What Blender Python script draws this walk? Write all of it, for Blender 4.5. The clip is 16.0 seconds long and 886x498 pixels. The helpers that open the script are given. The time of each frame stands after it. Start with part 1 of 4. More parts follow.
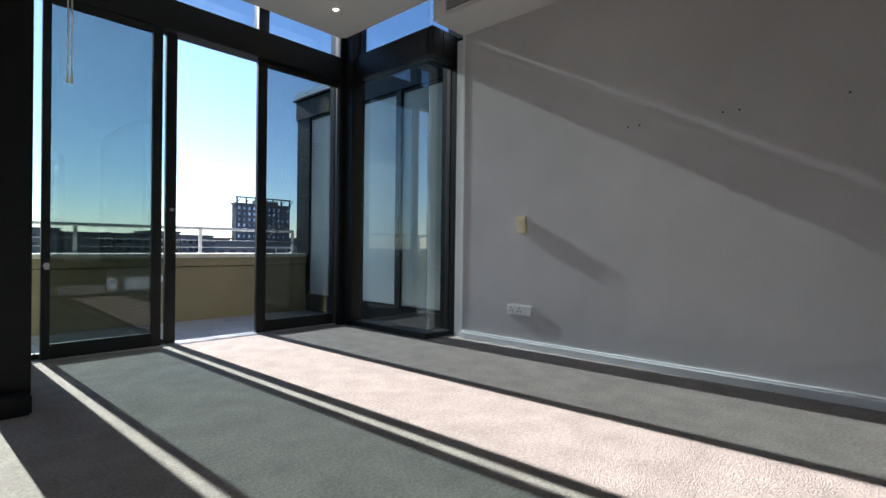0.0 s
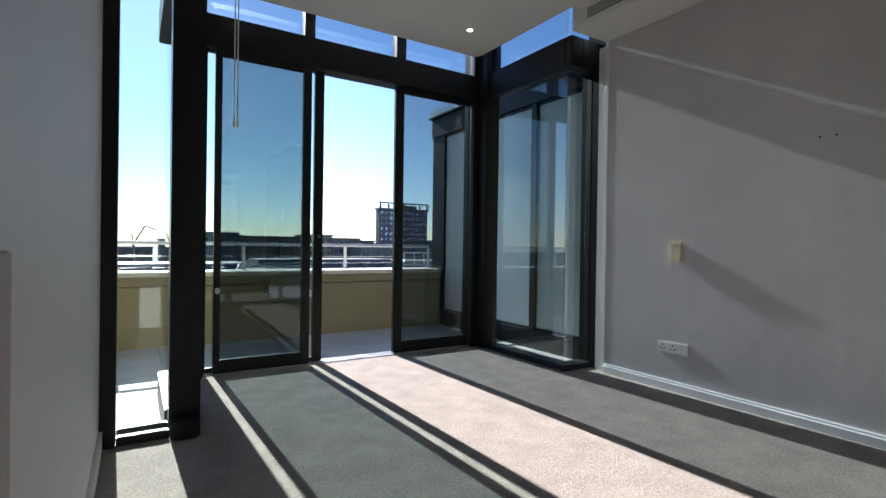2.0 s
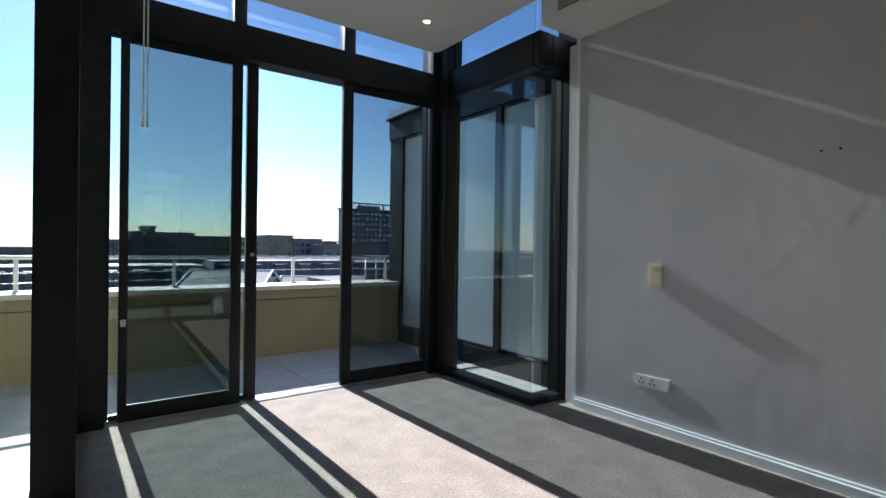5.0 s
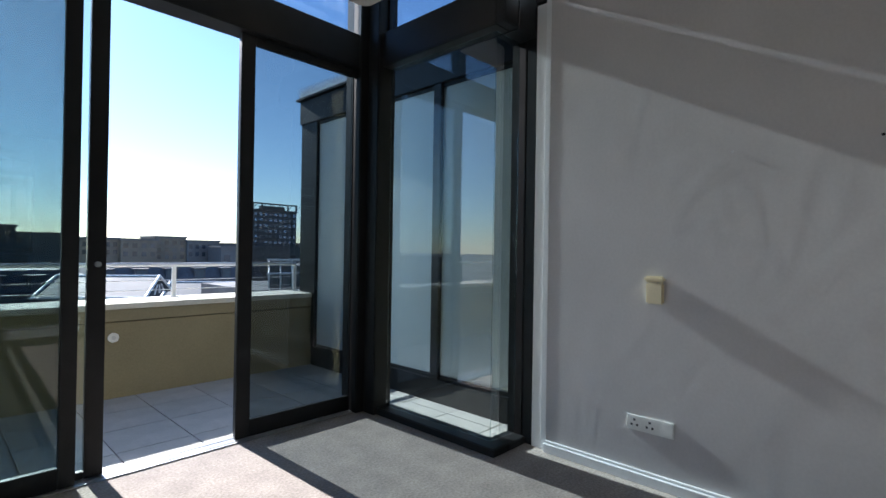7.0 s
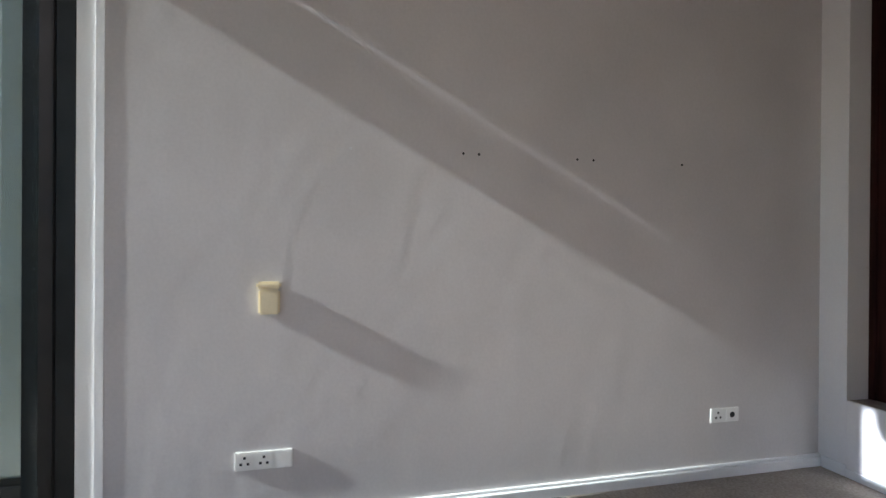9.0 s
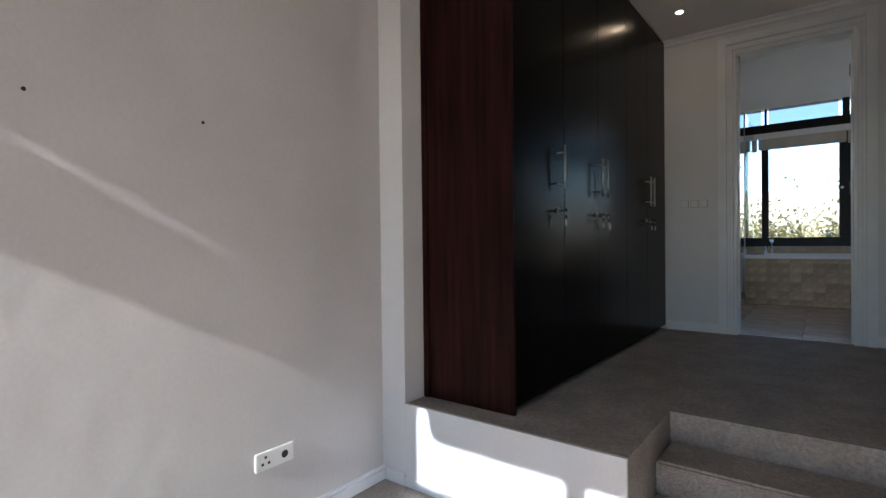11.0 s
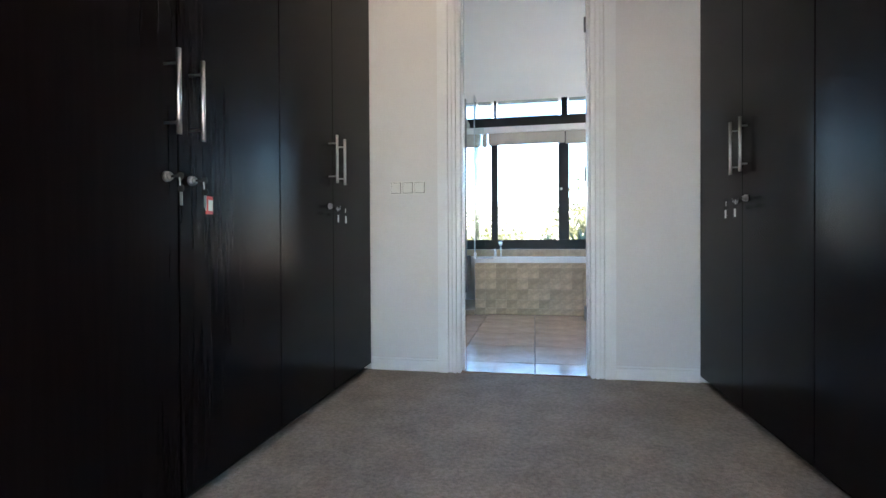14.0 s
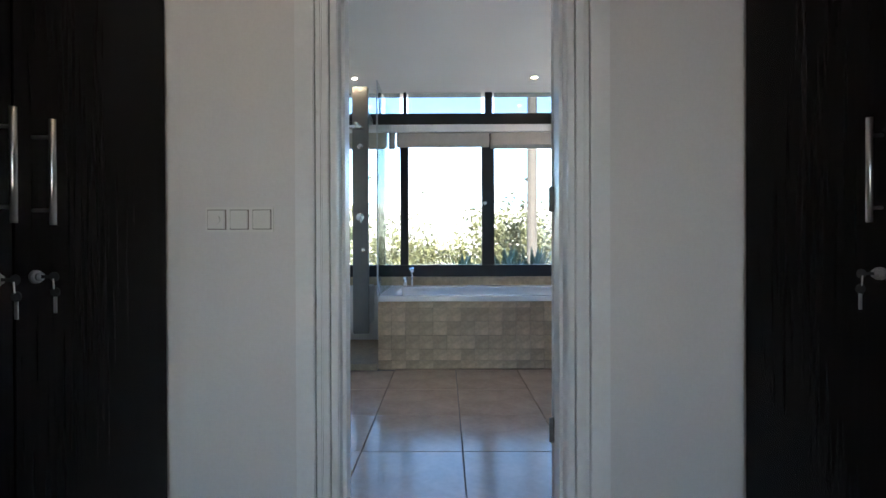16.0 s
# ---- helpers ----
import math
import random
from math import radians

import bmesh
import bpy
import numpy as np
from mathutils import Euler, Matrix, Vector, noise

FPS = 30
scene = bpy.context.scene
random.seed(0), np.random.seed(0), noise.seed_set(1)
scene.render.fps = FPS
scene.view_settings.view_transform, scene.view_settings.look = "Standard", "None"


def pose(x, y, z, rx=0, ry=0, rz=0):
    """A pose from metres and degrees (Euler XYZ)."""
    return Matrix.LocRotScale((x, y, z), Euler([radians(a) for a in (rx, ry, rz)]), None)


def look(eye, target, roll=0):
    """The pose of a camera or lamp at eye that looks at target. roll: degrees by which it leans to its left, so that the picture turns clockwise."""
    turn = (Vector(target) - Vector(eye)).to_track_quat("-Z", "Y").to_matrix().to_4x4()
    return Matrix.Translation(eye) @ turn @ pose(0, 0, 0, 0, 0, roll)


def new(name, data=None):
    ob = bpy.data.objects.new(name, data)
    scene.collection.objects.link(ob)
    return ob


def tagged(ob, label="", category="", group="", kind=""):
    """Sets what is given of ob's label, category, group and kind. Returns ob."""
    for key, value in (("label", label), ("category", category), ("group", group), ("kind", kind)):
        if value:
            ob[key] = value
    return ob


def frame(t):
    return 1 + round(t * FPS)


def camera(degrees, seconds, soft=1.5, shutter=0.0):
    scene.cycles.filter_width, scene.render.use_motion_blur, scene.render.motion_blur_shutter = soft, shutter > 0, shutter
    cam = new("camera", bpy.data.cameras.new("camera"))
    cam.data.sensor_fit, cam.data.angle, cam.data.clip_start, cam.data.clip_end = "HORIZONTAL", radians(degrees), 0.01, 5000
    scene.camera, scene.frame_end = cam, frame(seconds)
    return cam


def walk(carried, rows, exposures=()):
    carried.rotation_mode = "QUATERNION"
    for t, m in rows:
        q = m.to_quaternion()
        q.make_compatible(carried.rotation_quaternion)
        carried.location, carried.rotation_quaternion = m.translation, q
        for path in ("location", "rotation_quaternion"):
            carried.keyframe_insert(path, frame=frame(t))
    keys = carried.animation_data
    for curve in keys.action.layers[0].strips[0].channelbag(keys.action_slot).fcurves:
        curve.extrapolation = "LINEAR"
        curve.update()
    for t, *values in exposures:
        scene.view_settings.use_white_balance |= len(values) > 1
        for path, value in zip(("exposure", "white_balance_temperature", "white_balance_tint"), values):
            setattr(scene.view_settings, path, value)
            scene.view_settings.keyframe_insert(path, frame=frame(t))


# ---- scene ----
cam = camera(83.7, 16.0)
PATH = [
    (0, (-0.209, -0.152, 0.907), (1.261, 1.204, 0.898), 0.7),
    (0.5, (-0.15, -0.088, 0.932), (1.128, 1.45, 0.922), 0.7),
    (1, (-0.112, -0.049, 0.967), (1.046, 1.581, 0.96), 0.7),
    (1.5, (-0.103, -0.027, 1.047), (0.981, 1.654, 1.038), 0.8),
    (2, (-0.093, 0.002, 1.125), (0.965, 1.7, 1.116), 0.8),
    (2.5, (-0.061, 0.012, 1.183), (0.991, 1.713, 1.175), 0.8),
    (3, (-0.042, 0.014, 1.229), (1.043, 1.694, 1.221), 0.8),
    (3.5, (-0.031, 0.022, 1.261), (1.133, 1.648, 1.254), 0.7),
    (3.7, (-0.022, 0.042, 1.26), (1.174, 1.645, 1.254), 0.7),
    (6, (0.545, 0.891, 1.309), (1.71, 2.516, 1.302), 0.8),
    (6.5, (0.63, 1.139, 1.295), (1.936, 2.654, 1.299), 0.9),
    (7, (0.708, 1.316, 1.313), (2.161, 2.69, 1.323), 0.9),
    (7.5, (0.758, 1.494, 1.32), (2.429, 2.593, 1.335), 0.9),
    (8, (0.764, 1.742, 1.293), (2.66, 2.375, 1.332), 0.9),
    (8.5, (0.904, 1.981, 1.347), (2.902, 2.076, 1.363), 0.6),
    (9, (1.082, 2.109, 1.36), (3.028, 1.645, 1.354), 0.4),
    (9.5, (1.294, 2.035, 1.312), (3.03, 1.041, 1.336), -0.5),
    (10, (1.498, 1.814, 1.345), (3.049, 0.55, 1.346), -0.8),
    (10.2, (1.545, 1.698, 1.347), (3.041, 0.37, 1.339), -0.8),
    (12.3, (1.577, 0.077, 1.339), (2.293, -1.791, 1.323), -0.4),
    (12.5, (1.584, -0.035, 1.343), (2.244, -1.922, 1.326), -0.4),
    (13, (1.601, -0.308, 1.349), (2.129, -2.237, 1.333), -0.4),
    (13.5, (1.638, -0.606, 1.344), (2.09, -2.554, 1.325), -0.2),
    (14, (1.71, -0.983, 1.321), (2.075, -2.949, 1.302), -0.3),
    (14.5, (1.767, -1.385, 1.33), (2.019, -3.369, 1.309), -0.2),
    (15, (1.783, -1.804, 1.389), (1.939, -3.798, 1.373), -0.2),
    (15.5, (1.798, -2.137, 1.498), (1.897, -4.135, 1.484), -0.2),
    (16, (1.805, -2.451, 1.608), (1.815, -4.451, 1.596), -0.2),
]
EXPO = [(0, 1.8, 5980, 12), (3.5, 1.65, 5950, 11), (6.5, 1.7, 5800, 10), (8, 2.25, 5950, 13), (9, 2.55, 6300, 16), (10.2, 2.7, 6300, 16),
        (12.3, 4.65, 6200, 15), (14, 5.3, 6200, 14), (16, 4.4, 6100, 14)]
walk(cam, [(t, look(eye, target, roll)) for t, eye, target, roll in PATH], EXPO)

# ---- light ----
SUN = Vector((-0.033, 1.0, 0.545)).normalized()
world = bpy.data.worlds.new("sky")
scene.world = world
world.use_nodes = True
wn = world.node_tree
sky = wn.nodes.new("ShaderNodeTexSky")
sky.sky_type, sky.sun_disc = "NISHITA", False
sky.sun_elevation, sky.sun_rotation = math.asin(SUN.z), math.atan2(SUN.x, SUN.y)
sky.air_density, sky.dust_density, sky.ozone_density = 1.0, 0.1, 3.5
wn.nodes["Background"].inputs["Strength"].default_value = 0.068
wn.links.new(sky.outputs[0], wn.nodes["Background"].inputs["Color"])
sun_data = bpy.data.lights.new("sun", "SUN")
sun_data.energy, sun_data.angle, sun_data.color = 5.0, radians(0.5), (1.0, 0.93, 0.86)
sun = new("sun", sun_data)
sun.matrix_world = look((0, 40, 30), Vector((0, 40, 30)) - SUN)


# ---- materials ----
def nodes_of(m):
    return m.node_tree.nodes, m.node_tree.links


def mat(name, colour, rough=0.6, metal=0.0, grain=0.0, grain_scale=200.0, stain=0.0, stain_scale=2.0, bump=0.0, bump_scale=80.0,
        wave=None, vary=0.0, spec=0.5, coat=0.0):
    """A surface: base colour with fine grain, broad stains, relief, and a change from piece to piece."""
    m = bpy.data.materials.new(name)
    m.use_nodes = True
    n, l = nodes_of(m)
    b = n["Principled BSDF"]
    b.inputs["Roughness"].default_value, b.inputs["Metallic"].default_value = rough, metal
    b.inputs["Specular IOR Level"].default_value = spec
    b.inputs["Coat Weight"].default_value = coat
    b.inputs["Coat Roughness"].default_value = 0.25
    b.inputs["Base Color"].default_value = (*colour, 1)
    co = n.new("ShaderNodeTexCoord")
    where = co.outputs["Object"]
    out = None

    def darken(fac, amount, src):
        ramp = n.new("ShaderNodeMapRange")
        ramp.inputs["From Min"].default_value, ramp.inputs["From Max"].default_value = 0.3, 0.7
        ramp.inputs["To Min"].default_value, ramp.inputs["To Max"].default_value = 1 - amount, 1 + amount
        l.new(fac, ramp.inputs["Value"])
        mix = n.new("ShaderNodeMix")
        mix.data_type, mix.blend_type = "RGBA", "MULTIPLY"
        mix.inputs[0].default_value = 1
        if src is None:
            mix.inputs[6].default_value = (*colour, 1)
        else:
            l.new(src, mix.inputs[6])
        l.new(ramp.outputs[0], mix.inputs[7])
        return mix.outputs[2]

    if grain:
        t = n.new("ShaderNodeTexNoise")
        t.inputs["Scale"].default_value, t.inputs["Detail"].default_value = grain_scale, 3
        if wave:
            mp = n.new("ShaderNodeMapping")
            mp.inputs["Scale"].default_value = wave
            l.new(where, mp.inputs[0])
            l.new(mp.outputs[0], t.inputs["Vector"])
        else:
            l.new(where, t.inputs["Vector"])
        out = darken(t.outputs["Fac"], grain, out)
    if stain:
        t = n.new("ShaderNodeTexNoise")
        t.inputs["Scale"].default_value, t.inputs["Detail"].default_value = stain_scale, 4
        l.new(where, t.inputs["Vector"])
        out = darken(t.outputs["Fac"], stain, out)
        rr = n.new("ShaderNodeMapRange")
        rr.inputs["To Min"].default_value, rr.inputs["To Max"].default_value = max(0.02, rough - 0.1), min(1, rough + 0.1)
        l.new(t.outputs["Fac"], rr.inputs["Value"])
        l.new(rr.outputs[0], b.inputs["Roughness"])
    if vary:
        oi = n.new("ShaderNodeObjectInfo")
        out = darken(oi.outputs["Random"], vary, out)
    if out is not None:
        l.new(out, b.inputs["Base Color"])
    if bump:
        t = n.new("ShaderNodeTexNoise")
        t.inputs["Scale"].default_value, t.inputs["Detail"].default_value = bump_scale, 5
        l.new(where, t.inputs["Vector"])
        bp = n.new("ShaderNodeBump")
        bp.inputs["Strength"].default_value, bp.inputs["Distance"].default_value = 1.0, bump
        l.new(t.outputs["Fac"], bp.inputs["Height"])
        l.new(bp.outputs[0], b.inputs["Normal"])
    return m


def glass(name, tint, gloss=1.0, base=0.045, rough=0.0):
    """A pane: tinted see-through, with a mirror sheen that grows towards grazing angles."""
    m = bpy.data.materials.new(name)
    m.use_nodes = True
    n, l = nodes_of(m)
    n.remove(n["Principled BSDF"])
    tr, gl, mx, lw, pw, mr = (n.new(k) for k in ("ShaderNodeBsdfTransparent", "ShaderNodeBsdfGlossy", "ShaderNodeMixShader", "ShaderNodeLayerWeight", "ShaderNodeMath", "ShaderNodeMapRange"))
    tr.inputs[0].default_value = (*tint, 1)
    gl.inputs["Color"].default_value = (gloss, gloss, gloss, 1)
    gl.inputs["Roughness"].default_value = rough
    lw.inputs["Blend"].default_value = 0.5
    pw.operation = "POWER"
    pw.inputs[1].default_value = 4.0
    mr.inputs["To Min"].default_value, mr.inputs["To Max"].default_value = base, 0.9
    l.new(lw.outputs["Facing"], pw.inputs[0]), l.new(pw.outputs[0], mr.inputs["Value"])
    l.new(mr.outputs[0], mx.inputs[0]), l.new(tr.outputs[0], mx.inputs[1]), l.new(gl.outputs[0], mx.inputs[2])
    l.new(mx.outputs[0], n["Material Output"].inputs[0])
    return m


def glow(name, colour, strength):
    m = bpy.data.materials.new(name)
    m.use_nodes = True
    b = m.node_tree.nodes["Principled BSDF"]
    b.inputs["Emission Color"].default_value, b.inputs["Emission Strength"].default_value = (*colour, 1), strength
    return m


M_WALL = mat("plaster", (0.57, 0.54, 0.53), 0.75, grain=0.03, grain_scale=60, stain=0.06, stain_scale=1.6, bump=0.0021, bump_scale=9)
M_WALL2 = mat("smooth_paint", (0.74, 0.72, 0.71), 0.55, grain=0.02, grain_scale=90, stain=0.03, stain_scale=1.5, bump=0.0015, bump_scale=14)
M_CEIL = mat("ceiling_paint", (0.74, 0.72, 0.69), 0.8, grain=0.02, grain_scale=120, stain=0.03, stain_scale=1.2, bump=0.0006, bump_scale=150)
M_CARPET = mat("carpet", (0.36, 0.315, 0.28), 0.95, grain=0.2, grain_scale=65, stain=0.13, stain_scale=5, bump=0.007, bump_scale=130, spec=0.1)
M_TRIM = mat("white_gloss_paint", (0.82, 0.82, 0.82), 0.35, grain=0.02, grain_scale=60, stain=0.04, stain_scale=5, bump=0.0004, bump_scale=60)
M_FRAME = mat("dark_aluminium", (0.013, 0.0135, 0.0145), 0.42, grain=0.15, grain_scale=300, stain=0.2, stain_scale=8, spec=0.28)
M_ALU = mat("bare_aluminium", (0.55, 0.56, 0.58), 0.38, metal=0.9, grain=0.08, grain_scale=120, stain=0.1, stain_scale=6)
M_STEEL = mat("brushed_steel", (0.62, 0.62, 0.62), 0.28, metal=1.0, grain=0.06, grain_scale=200, wave=(1, 1, 0.05))
M_DULLSTEEL = mat("dull_steel", (0.22, 0.22, 0.215), 0.45, metal=0.8, grain=0.06, grain_scale=200, wave=(1, 1, 0.05), stain=0.1, stain_scale=4)
# lock metal: a darker grey than M_CHROME, with fine grain
M_LOCK = mat("dark_lock_metal", (0.32, 0.32, 0.33), 0.3, metal=1.0, grain=0.1, grain_scale=150)
M_FACET = mat("faceted_blue_glass", (0.16, 0.20, 0.29), 0.2, metal=0.5, grain=0.15, grain_scale=0.8, vary=0.5)
M_CHROME = mat("chrome", (0.8, 0.8, 0.8), 0.08, metal=1.0)
M_DARKWOOD = mat("wenge_veneer", (0.0064, 0.0043, 0.0045), 0.24, grain=0.3, grain_scale=60, wave=(1, 1, 0.04), bump=0.00015, bump_scale=160, spec=0.06)
M_REDWOOD = mat("reddish_veneer", (0.023, 0.0072, 0.006), 0.42, grain=0.45, grain_scale=35, wave=(1, 1, 0.05), stain=0.25, stain_scale=2, bump=0.0004, bump_scale=160, spec=0.08)
M_BLACK = mat("black_recess", (0.006, 0.006, 0.006), 0.7, grain=0.2, grain_scale=80)
M_PLASTIC = mat("white_plastic", (0.78, 0.77, 0.74), 0.35, grain=0.02, grain_scale=90)
M_CREAM = mat("cream_plastic", (0.72, 0.62, 0.42), 0.4, grain=0.03, grain_scale=60)
M_BATHTILE = mat("tumbled_stone_tile", (0.44, 0.33, 0.21), 0.5, grain=0.12, grain_scale=40, stain=0.15, stain_scale=12, vary=0.13, bump=0.002, bump_scale=60)
M_FLOORTILE = mat("polished_stone_tile", (0.45, 0.315, 0.225), 0.18, grain=0.06, grain_scale=30, stain=0.12, stain_scale=5, vary=0.05)
M_GROUT = mat("grout", (0.16, 0.13, 0.11), 0.9, grain=0.15, grain_scale=150)
M_WARMGROUT = mat("warm_grout", (0.42, 0.32, 0.21), 0.9, grain=0.15, grain_scale=150)
M_TERRTILE = mat("terrace_tile", (0.42, 0.40, 0.365), 0.7, grain=0.08, grain_scale=90, stain=0.1, stain_scale=5, vary=0.08, bump=0.001, bump_scale=90)
M_PARAPET = mat("yellow_render", (0.29, 0.24, 0.137), 0.85, grain=0.06, grain_scale=70, stain=0.1, stain_scale=1.6, bump=0.002, bump_scale=60)
M_COPING = mat("cream_coping", (0.66, 0.62, 0.52), 0.8, grain=0.06, grain_scale=60, stain=0.1, stain_scale=3)
M_RAIL = mat("white_rail", (0.72, 0.73, 0.74), 0.4, grain=0.03, grain_scale=90, stain=0.06, stain_scale=6)
M_OPAL = mat("opal_panel", (0.66, 0.71, 0.69), 0.3, grain=0.02, grain_scale=40, stain=0.05, stain_scale=1.5)
M_ENAMEL = mat("white_enamel", (0.8, 0.8, 0.8), 0.12, grain=0.01, grain_scale=30)
M_BLIND = mat("blind_fabric", (0.5, 0.46, 0.4), 0.9, grain=0.1, grain_scale=150, stain=0.06, stain_scale=9)
M_BLIND2 = mat("old_patch_paint", (0.50, 0.43, 0.40), 0.7, grain=0.05, grain_scale=60, stain=0.1, stain_scale=3)
M_RED = mat("red_plastic", (0.6, 0.05, 0.04), 0.4, grain=0.03, grain_scale=60)
M_GLASS = glass("solar_glass", (0.50, 0.545, 0.555), 0.85)
M_GLASS_SIDE = glass("side_glass", (0.70, 0.77, 0.78), 0.95, 0.10)
M_GLASS_TOP = glass("clerestory_glass", (0.62, 0.68, 0.73), 0.8)
M_GLASS_BATH = glass("bathroom_glass", (0.76, 0.80, 0.79), 0.9)
M_CLEAR = glass("clear_glass", (0.86, 0.92, 0.9), 0.9)
M_LAMP = glow("lamp_glow", (1.0, 0.78, 0.5), 14)
M_GROUND = mat("far_ground", (0.09, 0.09, 0.085), 0.9, grain=0.3, grain_scale=0.15, stain=0.3, stain_scale=0.02)
M_ROOF = mat("metal_roof", (0.075, 0.09, 0.105), 0.75, grain=0.1, grain_scale=3, stain=0.12, stain_scale=0.6)
M_SLATE = mat("dark_slate_roof", (0.07, 0.075, 0.09), 0.7, grain=0.2, grain_scale=3, stain=0.2, stain_scale=0.4)
M_SAND = mat("sand_facade", (0.19, 0.16, 0.125), 0.9, grain=0.1, grain_scale=1.5, stain=0.12, stain_scale=0.2)
M_GREY = mat("grey_facade", (0.125, 0.125, 0.13), 0.9, grain=0.1, grain_scale=1.5, stain=0.12, stain_scale=0.2)
M_DKGREY = mat("dark_facade", (0.08, 0.083, 0.092), 0.8, grain=0.12, grain_scale=1.0, stain=0.2, stain_scale=0.15)
M_WINDOW = mat("far_window", (0.03, 0.04, 0.055), 0.15, grain=0.1, grain_scale=2, vary=0.4)
M_LEAF = mat("foliage", (0.06, 0.058, 0.022), 0.6, grain=0.25, grain_scale=6, stain=0.25, stain_scale=0.8)
M_AGAVE = mat("agave_leaf", (0.09, 0.13, 0.08), 0.5, grain=0.2, grain_scale=20, stain=0.2, stain_scale=3)
M_BARK = mat("bark", (0.035, 0.027, 0.02), 0.9, grain=0.25, grain_scale=12, stain=0.2, stain_scale=2, bump=0.02, bump_scale=12)
M_HILL = mat("dry_hillside", (0.34, 0.31, 0.25), 0.95, grain=0.2, grain_scale=0.12, stain=0.25, stain_scale=0.02)
M_CRANE = mat("crane_steel", (0.13, 0.14, 0.15), 0.6, grain=0.1, grain_scale=2)


# ---- mesh helpers ----
def box(bm, x0, x1, y0, y1, z0, z1):
    r = bmesh.ops.create_cube(bm, size=1)
    bmesh.ops.transform(bm, matrix=Matrix.Translation(((x0 + x1) / 2, (y0 + y1) / 2, (z0 + z1) / 2)) @ Matrix.Diagonal((x1 - x0, y1 - y0, z1 - z0, 1)), verts=r["verts"])
    return bm


def boxes(*bs, bevel=0.0):
    bm = bmesh.new()
    for b in bs:
        box(bm, *b)
    if bevel:
        bmesh.ops.bevel(bm, geom=bm.edges[:], offset=bevel, segments=2, affect="EDGES", clamp_overlap=True)
    return bm


def tube(bm, a, b, r, r2=None, n=14):
    a, b = Vector(a), Vector(b)
    d = b - a
    res = bmesh.ops.create_cone(bm, cap_ends=True, segments=n, radius1=r, radius2=r if r2 is None else r2, depth=d.length)
    bmesh.ops.transform(bm, matrix=Matrix.Translation((a + b) / 2) @ d.to_track_quat("Z", "Y").to_matrix().to_4x4(), verts=res["verts"])
    return bm


def tubes(*ts):
    bm = bmesh.new()
    for t in ts:
        tube(bm, *t)
    return bm


def part(name, bm, material, parent=None, label="", smooth=False):
    me = bpy.data.meshes.new(name)
    bm.to_mesh(me)
    bm.free()
    me.materials.append(material)
    if smooth:
        for p in me.polygons:
            p.use_smooth = True
    ob = new(name, me)
    if parent is not None:
        ob.parent = parent
        ob.matrix_parent_inverse = Matrix.Identity(4)
        ob.matrix_basis = Matrix.Translation(-origin_of(parent))
    if label:
        ob["label"] = label
    return ob


def origin_of(ob):
    v = Vector((0, 0, 0))
    while ob is not None:
        v += ob.matrix_basis.translation
        ob = ob.parent
    return v


def thing(name, at, label, category, group="", kind=""):
    ob = new(name)
    ob.empty_display_size = 0.05
    ob.matrix_basis = Matrix.Translation(at)
    return tagged(ob, label, category, group, kind)


def setting(name, bm, material, label, category):
    return tagged(part(name, bm, material), label, category, kind="structure")


# ---- plan ----
FZ = 0.455            # raised dressing floor
CZ = 3.19             # bedroom ceiling
XR, XL = 3.584, -0.25  # side walls
YF, YN = 4.648, 3.333  # front glazing, bay shoulder
XG, XGL = 3.333, 0.12  # glazed bay sides
YB = -0.95            # step up to the dressing floor
YD = -4.28            # wall with the bathroom door
YW = -8.4             # bathroom window wall
TZ = -0.11            # terrace

# ---- bedroom shell ----
setting("floor", boxes((-1.3, XR + 0.15, YB - 0.02, YN - 0.065, -0.2, 0), (XGL - 0.05, XG + 0.06, YN - 0.065, YF - 0.06, -0.2, 0), (0.66, 2.2, -1.68, YB - 0.02, -0.2, 0)), M_CARPET, "grey-beige cut-pile carpet across the bedroom floor", "carpet")
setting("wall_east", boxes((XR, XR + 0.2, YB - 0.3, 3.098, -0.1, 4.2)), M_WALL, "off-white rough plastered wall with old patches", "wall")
setting("wall_west", boxes((XL - 0.2, XL, 0.6, YN - 0.06, -0.1, 4.2)), M_WALL2, "pale painted side wall beside the glazing", "wall")
setting("wall_recess", boxes((-1.4, -1.2, YB, 0.8, -0.1, 4.2), (-1.2, XL - 0.2, 0.6, 0.8, -0.1, 4.2)), M_WALL2, "pale painted walls of the entrance recess", "wall")
setting("wall_nib", boxes((3.41, XR, YB - 0.22, YB, -0.1, 3.9)), M_WALL2, "short white wall end beside the wardrobe", "wall")
setting("wall_south", boxes((-1.4, 0.0, YB - 0.2, YB, -0.1, 4.2), (0.0, 0.66, YB - 0.14, YB, -0.1, 4.2)), M_WALL2, "white painted wall beside the steps", "wall")
# ceiling with its rounded front corners, stopping short of the glass
def rounded(x0, x1, y0, y1, z0, z1, r):
    bm = bmesh.new()
    pts = [(x0, y0), (x1, y0)]
    for i in range(9):
        a = math.pi / 2 * i / 8
        pts.append((x1 - r + r * math.cos(a), y1 - r + r * math.sin(a)))
    for i in range(9):
        a = math.pi / 2 + math.pi / 2 * i / 8
        pts.append((x0 + r + r * math.cos(a), y1 - r + r * math.sin(a)))
    lo = [bm.verts.new((x, y, z0)) for x, y in pts]
    hi = [bm.verts.new((x, y, z1)) for x, y in pts]
    bm.faces.new(lo[::-1]), bm.faces.new(hi)
    for i in range(len(pts)):
        j = (i + 1) % len(pts)
        bm.faces.new((lo[i], lo[j], hi[j], hi[i]))
    return bm


